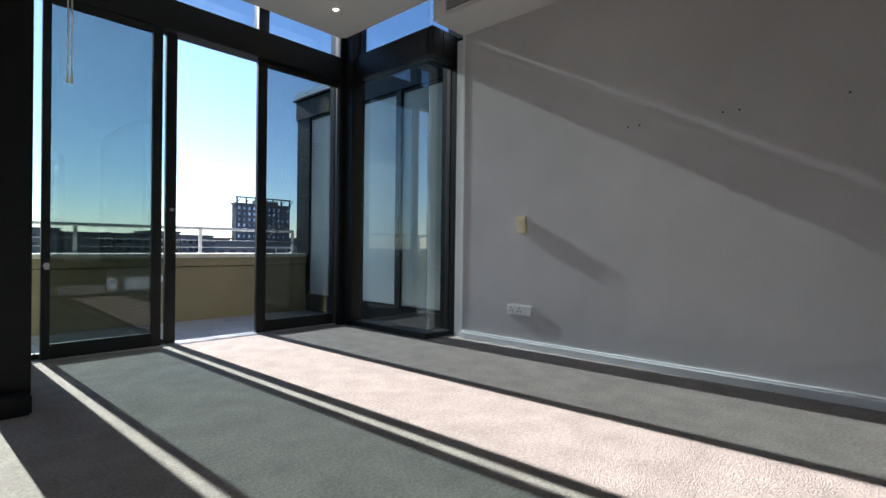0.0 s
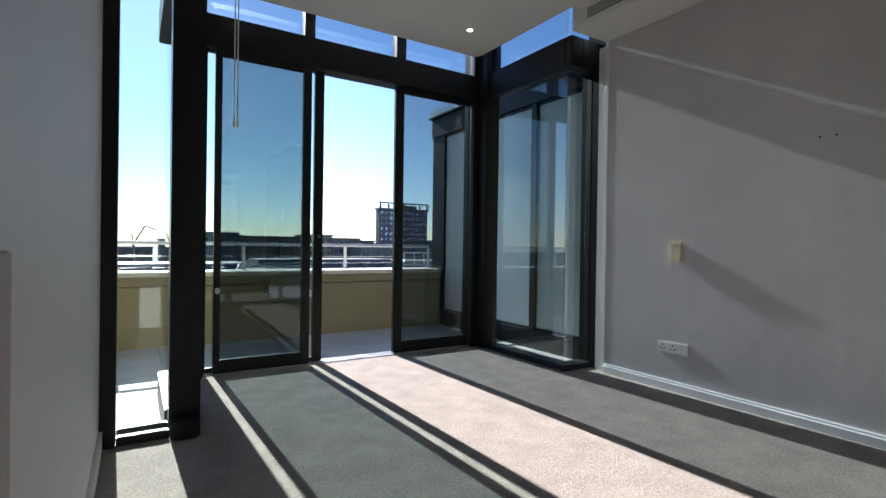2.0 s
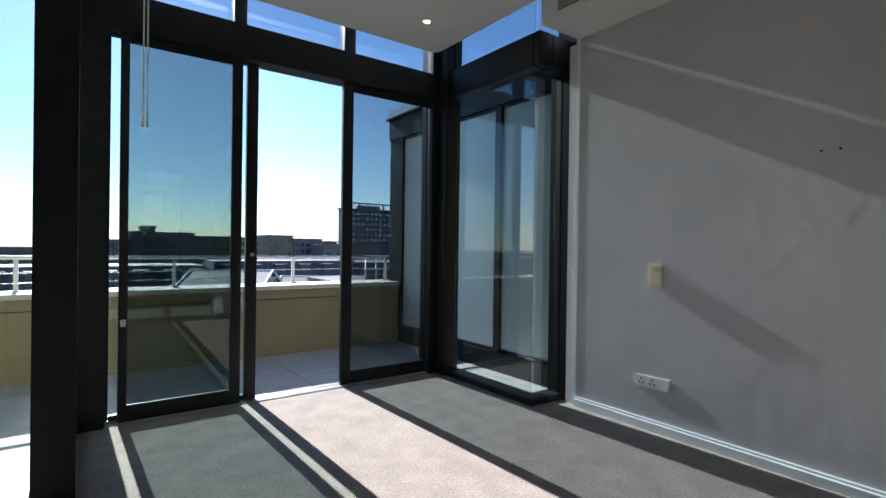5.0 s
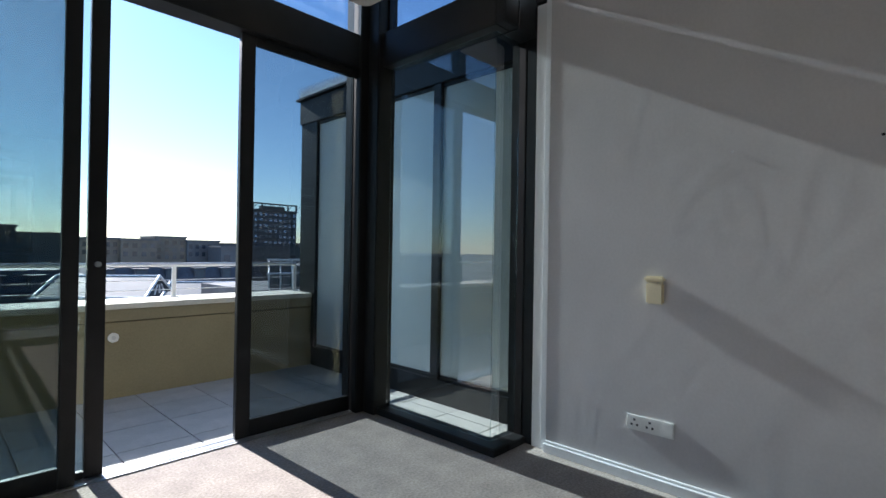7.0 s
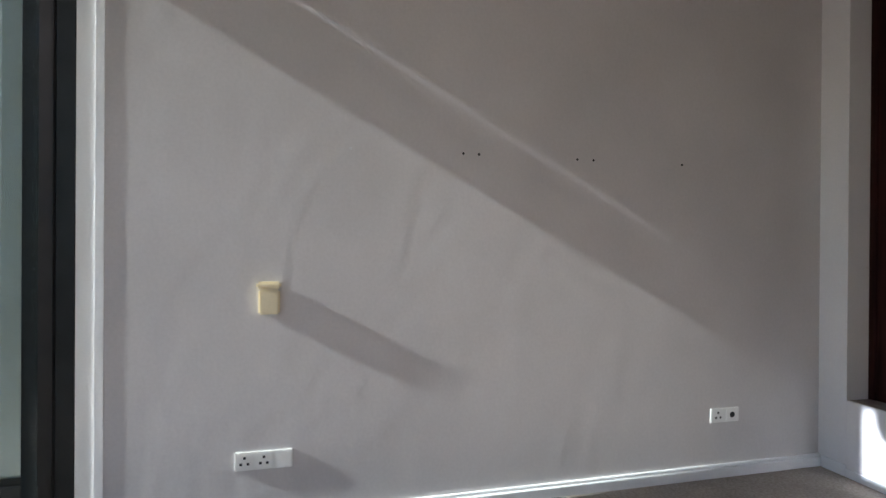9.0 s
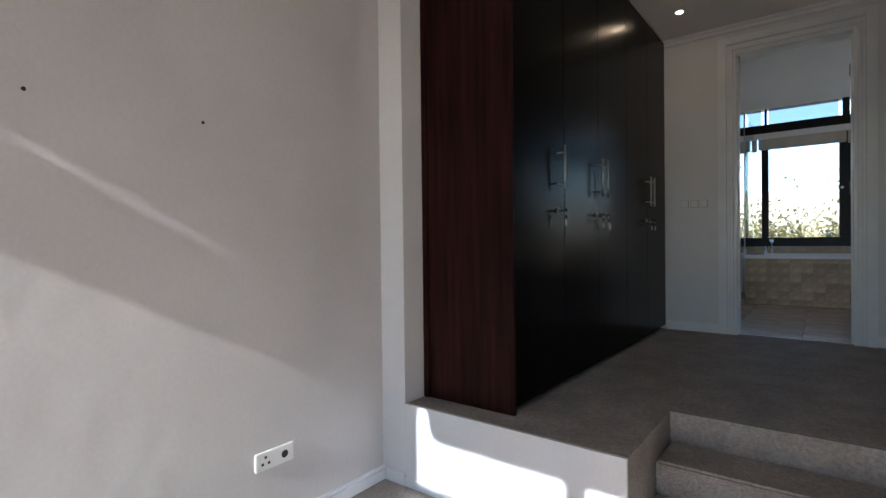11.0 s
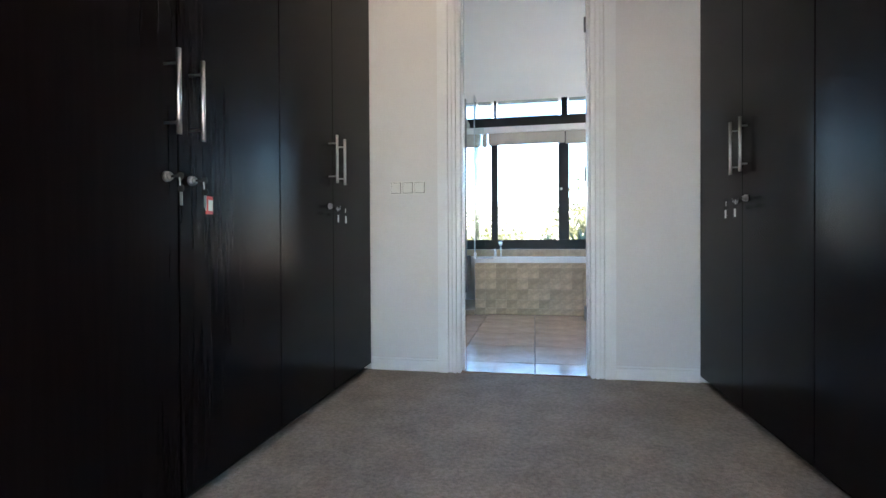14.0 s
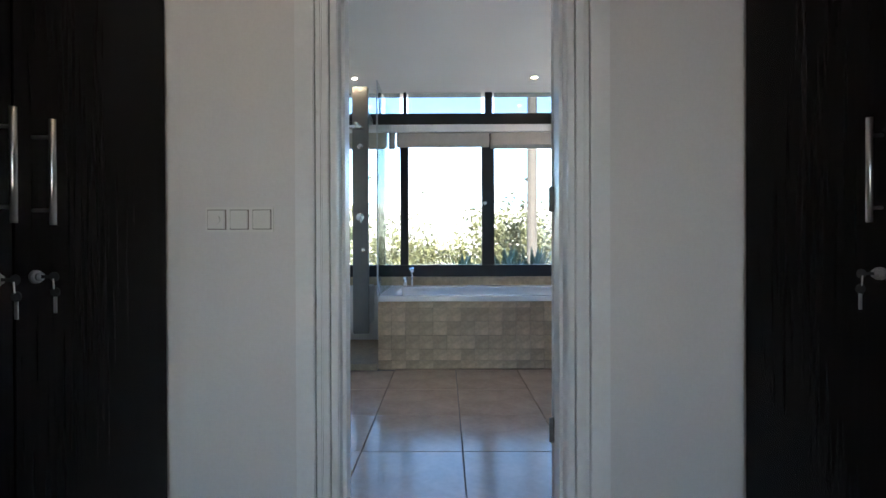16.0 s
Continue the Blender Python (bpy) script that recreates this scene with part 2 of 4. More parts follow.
cbm = rounded(0.42, 3.06, 3.0, 4.40, CZ, CZ + 0.05, 0.08)
box(cbm, -1.4, 3.16, YB - 0.2, 3.02, CZ, CZ + 0.05)
setting("ceiling", cbm, M_CEIL, "off-white suspended ceiling with rounded front corners", "ceiling")
lip = rounded(0.40, 3.08, 3.05, 4.42, CZ + 0.052, CZ + 0.10, 0.10)
setting("ceiling_edge_trim", lip, M_ALU, "thin grey edging along the ceiling's front", "trim")
setting("bulkhead", boxes((3.14, XR, YB - 0.2, 3.10, 3.03, 3.6), bevel=0.004), M_CEIL, "off-white bulkhead along the wall holding the air vent", "bulkhead")
setting("roof_slab", boxes((-1.6, 3.40, YB - 0.2, YF + 0.12, 3.95, 4.2), (3.40, 4.0, YB - 0.2, 3.36, 3.95, 4.2)), M_CEIL, "concrete slab above the suspended ceiling", "ceiling")
setting("ceiling_void_wall", boxes((-1.4, 3.14, 2.8, 2.9, CZ + 0.05, 3.95)), M_CEIL, "plain closing panel above the ceiling", "wall")
setting("baseboard", boxes((XR - 0.030, XR, YB, 3.07, 0, 0.056), (XR - 0.016, XR, YB, 3.07, 0.056, 0.074), (3.41, XR - 0.031, YB, YB + 0.016, 0, 0.07), bevel=0.003), M_TRIM, "white moulded skirting along the bedroom wall", "baseboard")
setting("baseboard_west", boxes((XL, XL + 0.018, 0.6, YN - 0.06, 0, 0.1), bevel=0.003), M_TRIM, "white painted skirting beside the glazing", "baseboard")
setting("wall_return", boxes((3.590, 3.80, 3.1, 3.184, 0, 3.0)), M_WALL2, "narrow pale painted strip beside the frame", "wall")
setting("trim", boxes((XR - 0.003, XR + 0.009, 3.07, 3.106, 0.0, 3.03), bevel=0.001), M_TRIM, "white corner bead where plaster meets the frame", "trim")

# ---- glazing ----
front = thing("window_1", (1.8, YF, 0), "dark aluminium bay glazing with clerestory panes above a beam", "window", kind="structure")
D = 0.075
part("beam", boxes((XGL - 0.06, XG + 0.06, YF - D, YF + 0.12, 2.79, 3.06), bevel=0.006), M_FRAME, front)
part("beam_side", boxes((XG - 0.09, XG + 0.06, YN - 0.06, YF - D - 0.002, 2.79, 3.065), bevel=0.006), M_FRAME, front)
part("beam_shoulder", boxes((XG + 0.062, XR + 0.1, YN - 0.13, YN + 0.06, 2.79, 3.062), (XG - 0.092, XG + 0.062, YN - 0.13, YN - 0.062, 2.79, 3.063), bevel=0.006), M_FRAME, front)
part("beam_side", boxes((XGL - 0.06, XGL + 0.09, YN - 0.06, YF - D - 0.002, 2.79, 3.065), bevel=0.006), M_FRAME, front)
part("beam_shoulder", boxes((XL, XGL - 0.062, YN - 0.12, YN + 0.06, 2.9, 3.065), bevel=0.006), M_FRAME, front)
part("corner_post", boxes((3.13, 3.42, YF - 0.10, YF + 0.10, 0, 3.95), (3.20, 3.38, YF - 0.24, YF - 0.102, 0, 3.94), bevel=0.008), M_FRAME, front)
part("corner_post", boxes((0.14, 0.40, YF - 0.10, YF + 0.10, 0, 3.95), bevel=0.008), M_FRAME, front)
part("wall_post", boxes((3.594, 3.83, YN - 0.066, YN + 0.06, 0, 2.788), (3.594, 3.80, 3.186, YN - 0.068, 0, 3.0), bevel=0.005), M_FRAME, front)
part("wall_post", boxes((XL, XL + 0.075, YN - 0.1, YN + 0.06, 0, 2.898), bevel=0.006), M_FRAME, front)
part("bay_post", boxes((0.085, 0.25, YN - 0.05, YN + 0.14, 0.0, 3.95), bevel=0.01), M_FRAME, front)
part("head_rail", boxes((XGL, XG, YF - 0.05, YF + 0.1, 3.54, 3.95)), M_FRAME, front)
for xa, xb in ((1.232, 1.330), (2.180, 2.292)):
    part("mullion", boxes((xa, xb, YF - 0.05, YF + 0.06, 3.062, 3.538), bevel=0.006), M_FRAME, front)
part("side_mullion", boxes((XG - 0.04, XG + 0.04, 4.39, 4.40 + 0.02, 3.067, 3.9)), M_FRAME, front)
part("sill", boxes((XG - 0.10, XG + 0.06, YN - 0.1, YF - 0.11, 0, 0.055), (XG + 0.062, 3.592, YN - 0.1, YN + 0.06, 0, 0.05), bevel=0.006), M_FRAME, front)
part("sill", boxes((XGL - 0.05, XGL + 0.12, YN + 0.142, YF - 0.11, 0, 0.10), (XL + 0.077, 0.083, YN - 0.09, YN - 0.04, 0, 0.05), (XL + 0.077, 0.083, YN + 0.02, YN + 0.07, 0, 0.06), bevel=0.006), M_FRAME, front)
part("sill_box", boxes((0.09, 0.24, YN - 0.16, YN - 0.052, 0, 0.11), bevel=0.01), M_FRAME, front)
# panes
part("pane", boxes((XG - 0.006, XG + 0.006, YN + 0.008, 4.40, 0.056, 2.789)), M_GLASS_SIDE, front)
part("pane", boxes((XG - 0.006, 3.592, YN - 0.006, YN + 0.006, 0.056, 2.789)), M_GLASS_SIDE, front, "frameless glass meeting at an open corner")
part("pane", boxes((XG - 0.006, XG + 0.006, YN + 0.008, 4.388, 3.067, 3.9)), M_GLASS_TOP, front)
part("pane", boxes((XG - 0.006, XR + 0.1, YN - 0.006, YN + 0.006, 3.067, 3.94)), M_GLASS_TOP, front)
part("pane", boxes((XGL - 0.006, XGL + 0.006, YN + 0.142, 4.54, 0.10, 2.789)), M_GLASS_SIDE, front)
part("pane", boxes((XGL - 0.006, XGL + 0.006, YN + 0.142, 4.54, 3.067, 3.94)), M_GLASS_TOP, front)
part("pane", boxes((XL + 0.076, 0.084, YN - 0.006, YN + 0.006, 0.05, 2.899)), M_CLEAR, front)
for xa, xb in ((0.402, 1.230), (1.332, 2.178), (2.294, 3.128)):
    part("pane", boxes((xa, xb, YF - 0.004, YF + 0.004, 3.061, 3.539)), M_GLASS_TOP, front)
setting("ceiling_void_wall_side", boxes((3.60, 3.75, 3.05, YN - 0.01, 3.03, 3.95)), M_FRAME, "dark panel above the bay shoulder", "wall")
setting("wall_bay_side", boxes((XL - 0.2, XL - 0.002, YN - 0.058, YN + 0.12, -0.1, 4.2)), M_WALL2, "pale wall end outside the narrow pane", "wall")


def slider(name, x0, x1, y, z0, z1, sl, sr, top, bottom, label, material):
    """A sliding or fixed glazed leaf between x0 and x1."""
    d = thing(name, ((x0 + x1) / 2, y, z0), label, "sliding door", kind="structure")
    t = 0.022
    part("stile", boxes((x0, x0 + sl, y - t, y + t, z0, z1), bevel=0.004), M_FRAME, d)
    part("stile", boxes((x1 - sr, x1, y - t, y + t, z0, z1), bevel=0.004), M_FRAME, d)
    part("top_rail", boxes((x0 + sl + 0.001, x1 - sr - 0.001, y - t + 0.002, y + t - 0.002, z1 - top, z1), bevel=0.004), M_FRAME, d)
    part("bottom_rail", boxes((x0 + sl + 0.001, x1 - sr - 0.001, y - t + 0.002, y + t - 0.002, z0, z0 + bottom), bevel=0.004), M_FRAME, d)
    part("pane", boxes((x0 + sl, x1 - sr, y - 0.004, y + 0.004, z0 + bottom, z1 - top)), material, d)
    return d


slider("door_1", 0.402, 1.443, YF + 0.035, 0.012, 2.788, 0.02, 0.09, 0.012, 0.04, "fixed dark-framed glass leaf behind the slid door", M_CLEAR)
d2 = slider("door_2", 0.476, 1.303, YF - 0.03, 0.012, 2.788, 0.055, 0.076, 0.06, 0.115, "open sliding glass door slid along its track", M_GLASS)
part("lock", tubes(((1.40, YF - 0.012, 1.21), (1.40, YF + 0.013, 1.21), 0.016)), M_STEEL, d2, "round steel lock")
part("pull", boxes((0.485, 0.50, YF - 0.10, YF - 0.054, 0.72, 0.735), (0.487, 0.52, YF - 0.10, YF - 0.09, 0.70, 0.75), bevel=0.003), M_STEEL, d2, "small steel latch")
slider("door_3", 2.191, 3.128, YF + 0.0, 0.012, 2.788, 0.10, 0.012, 0.062, 0.118, "fixed dark-framed glass leaf beside the opening", M_GLASS)
track = thing("door_track", (1.8, YF - 0.06, 0), "worn aluminium sliding door track set in the floor", "door track", kind="structure")
part("track_bed", boxes((0.40, 3.13, YF - 0.06, YF + 0.10, -0.05, 0.008)), M_ALU, track)
part("track_rib", boxes((0.40, 3.13, YF - 0.035, YF - 0.025, 0.008, 0.011)), M_ALU, track)
part("track_rib", boxes((0.40, 3.13, YF + 0.030, YF + 0.040, 0.008, 0.011)), M_ALU, track)

# ---- dressing area ----
for b in ((2.2, 3.44, YD, YB - 0.02, -0.1, FZ), (0.66, 2.2, YD, -1.67, -0.1, FZ), (0.0, 0.66, YD, YB - 0.14, -0.1, FZ - 0.004), (3.44, 3.6, YD, YB - 0.22, -0.1, FZ - 0.004)):
    setting("platform", boxes(b), M_CARPET, "raised carpeted dressing floor above the bedroom", "platform")
setting("platform_riser", boxes((2.2, 3.409, YB - 0.018, YB, 0, FZ + 0.002)), M_WALL2, "white painted riser below the wardrobe", "riser")
setting("baseboard_riser", boxes((2.2, 3.409, YB, YB + 0.014, 0, 0.05), bevel=0.003), M_TRIM, "low white skirting on the riser", "baseboard")
steps = thing("steps", (1.4, -1.3, 0), "carpeted steps cut into the raised floor", "steps", kind="structure")
part("tread", boxes((0.662, 2.198, -1.37, -1.07, -0.05, FZ / 3), bevel=0.012), M_CARPET, steps)
part("tread", boxes((0.662, 2.198, -1.668, -1.372, -0.05, FZ * 2 / 3), bevel=0.012), M_CARPET, steps)
setting("wall_dressing", boxes((2.232, 3.6, YD - 0.2, YD, FZ - 0.1, 3.5), (-0.1, 1.325, YD - 0.2, YD, FZ - 0.1, 3.5), (1.325, 2.232, YD - 0.2, YD, 3.112, 3.5)), M_WALL2, "pale painted wall around the bathroom doorway", "wall")
setting("ceiling_dressing", boxes((-0.2, 3.8, YD, YB - 0.201, 3.36, 3.5)), M_CEIL, "white ceiling above the wardrobes", "ceiling")
setting("ceiling_step", boxes((-1.4, 3.8, YB - 0.2, YB - 0.1, CZ + 0.05, 3.6)), M_CEIL, "plain ceiling upstand", "ceiling")
setting("cornice", boxes((0.66, 2.83, YD, YD + 0.03, 3.30, 3.36), (0.66, 2.83, YD, YD + 0.055, 3.335, 3.36), bevel=0.004), M_TRIM, "white cornice above the doorway", "cornice")
for xa, xb in ((2.354, 2.83), (0.71, 1.205)):
    setting("baseboard_dressing", boxes((xa, xb, YD, YD + 0.016, FZ, FZ + 0.075), (xa, xb, YD, YD + 0.01, FZ + 0.075, FZ + 0.09), bevel=0.003), M_TRIM, "white moulded skirting in the dressing area", "baseboard")
frame1 = thing("door_frame", (1.78, YD, FZ), "white moulded timber door frame", "door frame", kind="structure")
for sgn, xi, xo in ((1, 2.201, 2.353), (-1, 1.357, 1.206)):
    def strip(u0, u1, d0, d1, top):
        a, b = sorted((xi + sgn * u0, xi + sgn * u1))
        return (a, b, YD + d0, YD + d1, FZ, top)
    part("architrave", boxes(strip(0.0, 0.024, 0.0, 0.022, 3.12), strip(0.028, 0.052, 0.0, 0.032, 3.15), strip(0.082, 0.152, 0.0, 0.030, 3.25), bevel=0.004), M_TRIM, frame1)
    part("architrave_bead", boxes(strip(0.056, 0.078, 0.0, 0.020, 3.18), bevel=0.005), M_TRIM, frame1)
    a, b = sorted((xi, xi + sgn * 0.03))
    part("jamb", boxes((a, b, YD - 0.22, YD - 0.001, FZ, 3.10), bevel=0.003), M_TRIM, frame1)
    a, b = sorted((xi - sgn * 0.014, xi))
    part("stop", boxes((a, b, YD - 0.12, YD - 0.06, FZ, 3.088), bevel=0.002), M_TRIM, frame1)
part("head", boxes((1.357, 2.201, YD, YD + 0.021, 3.10, 3.120), (1.306, 2.252, YD, YD + 0.031, 3.124, 3.149), (1.280, 2.278, YD, YD + 0.019, 3.153, 3.178), (1.276, 2.282, YD, YD + 0.029, 3.182, 3.249), bevel=0.004), M_TRIM, frame1)
part("head_jamb", boxes((1.357, 2.201, YD - 0.22, YD - 0.001, 3.088, 3.11)), M_TRIM, frame1)


def handle(door, x, y, sx):
    """A steel bar handle on two posts, on a door face at x that looks towards sx."""
    reach = 0.050 if sx < 0 else 0.032
    h = part("handle", tubes(((x + sx * reach, y, 1.664), (x + sx * reach, y, 1.926), 0.0075)), M_STEEL, door, "brushed steel bar handle", smooth=True)
    for z in (1.700, 1.882):
        part("handle_post", tubes(((x, y, z), (x + sx * (reach - 0.002), y, z), 0.0045)), M_STEEL, door)


def lock(door, x, y, sx, key, tag=False):
    part("lock", tubes(((x, y, 1.535), (x + sx * 0.012, y, 1.535), 0.016), ((x + sx * 0.012, y, 1.535), (x + sx * 0.02, y, 1.535), 0.011)), M_LOCK, door, "small chrome cam lock", smooth=True)
    if key:
        k = bmesh.new()
        box(k, x + sx * 0.02, x + sx * 0.045, y - 0.0012, y + 0.0012, 1.531, 1.539)
        tube(k, (x + sx * 0.052, y - 0.0015, 1.535), (x + sx * 0.052, y + 0.0015, 1.535), 0.012)
        part("key", k, M_BLACK, door, "black-headed key in the lock")
        k = bmesh.new()
        part("key_head", tubes(((x + sx * 0.054, y - 0.002, 1.497), (x + sx * 0.054, y + 0.002, 1.497), 0.012)), M_BLACK, door, "round black key head")
        box(k, x + sx * 0.050, x + sx * 0.058, y - 0.0012, y + 0.0012, 1.445, 1.49)
        ob = part("spare_key", k, M_STEEL, door, "steel spare key hanging from its ring")
        part("key_ring", tubes(((x + sx * 0.053, y + 0.003, 1.505), (x + sx * 0.053, y + 0.005, 1.53), 0.0016)), M_STEEL, door)
    if tag:
        part("key_tag", boxes((x + sx * 0.05, x + sx * 0.056, y - 0.040, y - 0.006, 1.425, 1.485), bevel=0.002), M_RED, door, "red plastic key tag")
        part("tag_paper", boxes((x + sx * 0.057, x + sx * 0.0575, y - 0.034, y - 0.012, 1.436, 1.472), (x + sx * 0.0485, x + sx * 0.049, y - 0.034, y - 0.012, 1.436, 1.472), (x + sx * 0.051, x + sx * 0.055, y - 0.005, y - 0.0045, 1.436, 1.472)), M_PLASTIC, door, "white paper slip")


def wardrobe(label, xf, xb, y0, y1, splits, knobs, sx, group):
    """A full-height wardrobe unit; doors face sx at xf; y runs down from y0 to y1."""
    w = thing("wardrobe", ((xf + xb) / 2, (y0 + y1) / 2, FZ), label, "wardrobe", group)
    inx = xf - sx * 0.022
    a, b = sorted((inx, xb))
    part("body", boxes((a, b, y1 + 0.001, y0 - 0.001, FZ + 0.06, 3.345)), M_DARKWOOD, w)
    part("plinth", boxes((a + 0.03 if sx < 0 else a, b if sx < 0 else b - 0.03, y1 + 0.001, y0 - 0.001, FZ, FZ + 0.059)), M_BLACK, w)
    for (ya, yb), (hy, key, tag) in zip(splits, knobs):
        fa, fb = sorted((xf, inx + sx * 0.001))
        d = part("door", boxes((fa, fb, yb + 0.0025, ya - 0.0025, FZ + 0.045, 3.34), bevel=0.0015), M_DARKWOOD, w)
        d["label"] = "dark veneered wardrobe door"
        handle(d, xf, hy, sx)
        lock(d, xf, hy, sx, key, tag)
    return w


XA, XZ = 2.83, 0.71
LEFT = "dark wenge wardrobes beside the nib"
wa = wardrobe("tall single-door dark wenge wardrobe with reddish side panel", XA, 3.44, -1.150, -1.795, [(-1.150, -1.795)], [(-1.694, True, False)], -1, LEFT)
part("side_panel", boxes((XA - 0.012, 3.44, -1.150, -1.127, FZ + 0.0, 3.345), bevel=0.002), M_REDWOOD, wa, "reddish brown wood side panel")
part("edge_strip", boxes((3.37, 3.409, -1.126, -1.113, FZ + 0.002, 3.345), bevel=0.002), M_REDWOOD, wa, "reddish timber edge strip")
wardrobe("tall two-door dark wenge wardrobe with keys and red tag", XA, 3.44, -1.796, -3.028, [(-1.796, -2.386), (-2.386, -3.028)], [(-2.330, True, False), (-2.442, True, True)], -1, LEFT)
wardrobe("tall two-door dark wenge wardrobe next to doorway wall", XA, 3.44, -3.029, -4.262, [(-3.029, -3.620), (-3.620, -4.262)], [(-3.564, True, False), (-3.676, True, False)], -1, LEFT)
RIGHT = "dark wenge wardrobes facing the others"
wardrobe("tall two-door dark wenge wardrobe beside the light wall", XZ, 0.06, -2.998, -4.262, [(-2.998, -3.634), (-3.634, -4.262)], [(-3.578, True, False), (-3.697, True, False)], 1, RIGHT)
wardrobe("tall two-door dark wenge wardrobe with lock and key", XZ, 0.06, -1.73, -2.997, [(-1.73, -2.382), (-2.382, -2.997)], [(-2.318, False, False), (-2.445, True, False)], 1, RIGHT)
wardrobe("narrow single-door dark wenge wardrobe next to the steps", XZ, 0.06, -1.10, -1.729, [(-1.10, -1.729)], [(-1.67, False, False)], 1, RIGHT)
setting("wall_closet_backs", boxes((3.43, 3.6, YD, YB - 0.221, FZ - 0.1, 3.5), (-0.12, 0.05, YD, YB - 0.14, FZ - 0.1, 3.5)), M_WALL2, "plain walls behind the wardrobes", "wall")

# ---- bathroom ----
BX0, BX1, BC = -0.4, 3.6, 3.45
setting("bathroom_floor", boxes((BX0, BX1, YW, YD - 0.02, FZ - 0.12, FZ - 0.012)), M_GROUT, "grey grout bed of the bathroom floor", "floor")
setting("wall_bathroom", boxes((BX1, BX1 + 0.15, YW, YD - 0.2, FZ - 0.1, 3.6), (BX0 - 0.15, BX0, YW, YD - 0.2, FZ - 0.1, 3.6), (BX0, BX1, YW - 0.2, YW, FZ - 0.1, 1.24)), M_WALL2, "pale bathroom walls below the windows", "wall")
setting("ceiling_bathroom", boxes((BX0 - 0.15, BX1 + 0.15, YW - 0.2, YD - 0.2, BC, 3.6)), M_CEIL, "plain white bathroom ceiling", "ceiling")
bw = thing("window_2", (1.8, YW, 1.2), "dark-framed strip window with clerestory over bath", "window", kind="structure")
part("window_sill", boxes((BX0, BX1, YW - 0.08, YW + 0.03, 1.242, 1.382), bevel=0.006), M_FRAME, bw)
part("transom", boxes((BX0, BX1, YW - 0.06, YW + 0.03, 3.045, 3.195), bevel=0.006), M_FRAME, bw)
part("pelmet", boxes((BX0, BX1, YW + 0.032, YW + 0.10, 2.955, 3.045), bevel=0.006), M_TRIM, bw, "white painted blind pelmet")
for xa, xb in ((2.248, 2.345), (1.218, 1.367), (3.2, 3.29), (0.28, 0.40)):
    part("mullion", boxes((xa, xb, YW - 0.05, YW + 0.02, 1.383, 3.044), bevel=0.005), M_FRAME, bw)
    part("mullion", boxes((xa + 0.02, xb - 0.04, YW - 0.05, YW + 0.02, 3.196, BC - 0.001), bevel=0.005), M_FRAME, bw)
part("catch", tubes(((1.33, YW + 0.02, 2.12), (1.33, YW + 0.035, 2.12), 0.02)), M_STEEL, bw, "round steel catch")
for xa, xb in ((BX0, 0.278), (0.402, 1.216), (1.369, 2.246), (2.347, 3.198), (3.292, BX1)):
    part("pane", boxes((xa, xb, YW - 0.02, YW - 0.012, 1.383, 3.044)), M_GLASS_BATH, bw)
    part("pane", boxes((xa, xb, YW - 0.02, YW - 0.012, 3.196, BC - 0.001)), M_GLASS, bw)


def blind(x0, x1, z):
    b = thing("roman_blind", ((x0 + x1) / 2, YW + 0.06, z), "raised beige fabric roman blind under pelmet", "blind", "blinds over the bath")
    for i in range(3):
        part("fold", boxes((x0, x1, YW + 0.034 + i * 0.018, YW + 0.047 + i * 0.018, z + 0.018 * i, 2.953), bevel=0.005), M_BLIND, b)
    for k in range(5):
        x = x0 + (x1 - x0) * (k + 0.5) / 5
        part("cord_tab", boxes((x - 0.008, x + 0.008, YW + 0.086, YW + 0.09, z + 0.03, z + 0.09)), M_BLIND, b)
    return b


blind(1.28, 2.38, 2.785)
blind(0.36, 1.265, 2.765)
blind(2.40, 3.25, 2.765)
tub = thing("bathtub", (1.4, -7.6, FZ), "built-in white bath with a tumbled stone tile apron", "bathtub")
part("deck", boxes((BX0, 2.44, -7.165, -7.085, 1.088, 1.138), (BX0, 2.44, YW, -8.16, 1.088, 1.138), (2.30, 2.44, -8.16, -7.165, 1.088, 1.138), (BX0, 0.5, -8.16, -7.165, 1.088, 1.138), bevel=0.008), M_ENAMEL, tub, "white bath rim")
part("basin", boxes((0.5, 2.30, -8.16, -7.165, 0.62, 0.66), (0.47, 0.5, -8.16, -7.165, 0.62, 1.108), (2.30, 2.33, -8.16, -7.165, 0.62, 1.108), (0.5, 2.3, -7.165, -7.145, 0.62, 1.108), (0.5, 2.3, -8.19, -8.16, 0.62, 1.108)), M_ENAMEL, tub)
apron = part("apron", boxes((BX0, 2.43, -7.135, -7.097, FZ - 0.01, 1.088), (2.39, 2.43, YW, -7.135, FZ - 0.01, 1.088)), M_WARMGROUT, tub)
setting("splash_tiles", boxes((BX0, BX1, YW + 0.001, YW + 0.014, 1.138, 1.24)), M_BATHTILE, "strip of stone tiles behind the bath", "tiles")
screen = thing("shower_screen", (2.44, -7.6, 1.138), "frameless clear glass shower screen on bath rim", "shower screen")
part("glass_panel", boxes((2.436, 2.446, -8.25, -7.085, 1.14, 3.16)), M_CLEAR, screen)
part("edge", boxes((2.434, 2.448, -7.085, -7.079, 1.14, 3.16)), M_ALU, screen, "bright polished glass edge")
part("clamp", boxes((2.425, 2.457, -7.145, -7.105, 1.139, 1.218), bevel=0.004), M_CHROME, screen)
panel = thing("shower_tower", (2.75, -8.0, 0.63), "tall brushed steel shower panel with overhead spray", "shower panel")
part("column", boxes((2.665, 2.842, -8.03, -7.97, 0.63, 3.39), bevel=0.008), M_DULLSTEEL, panel)
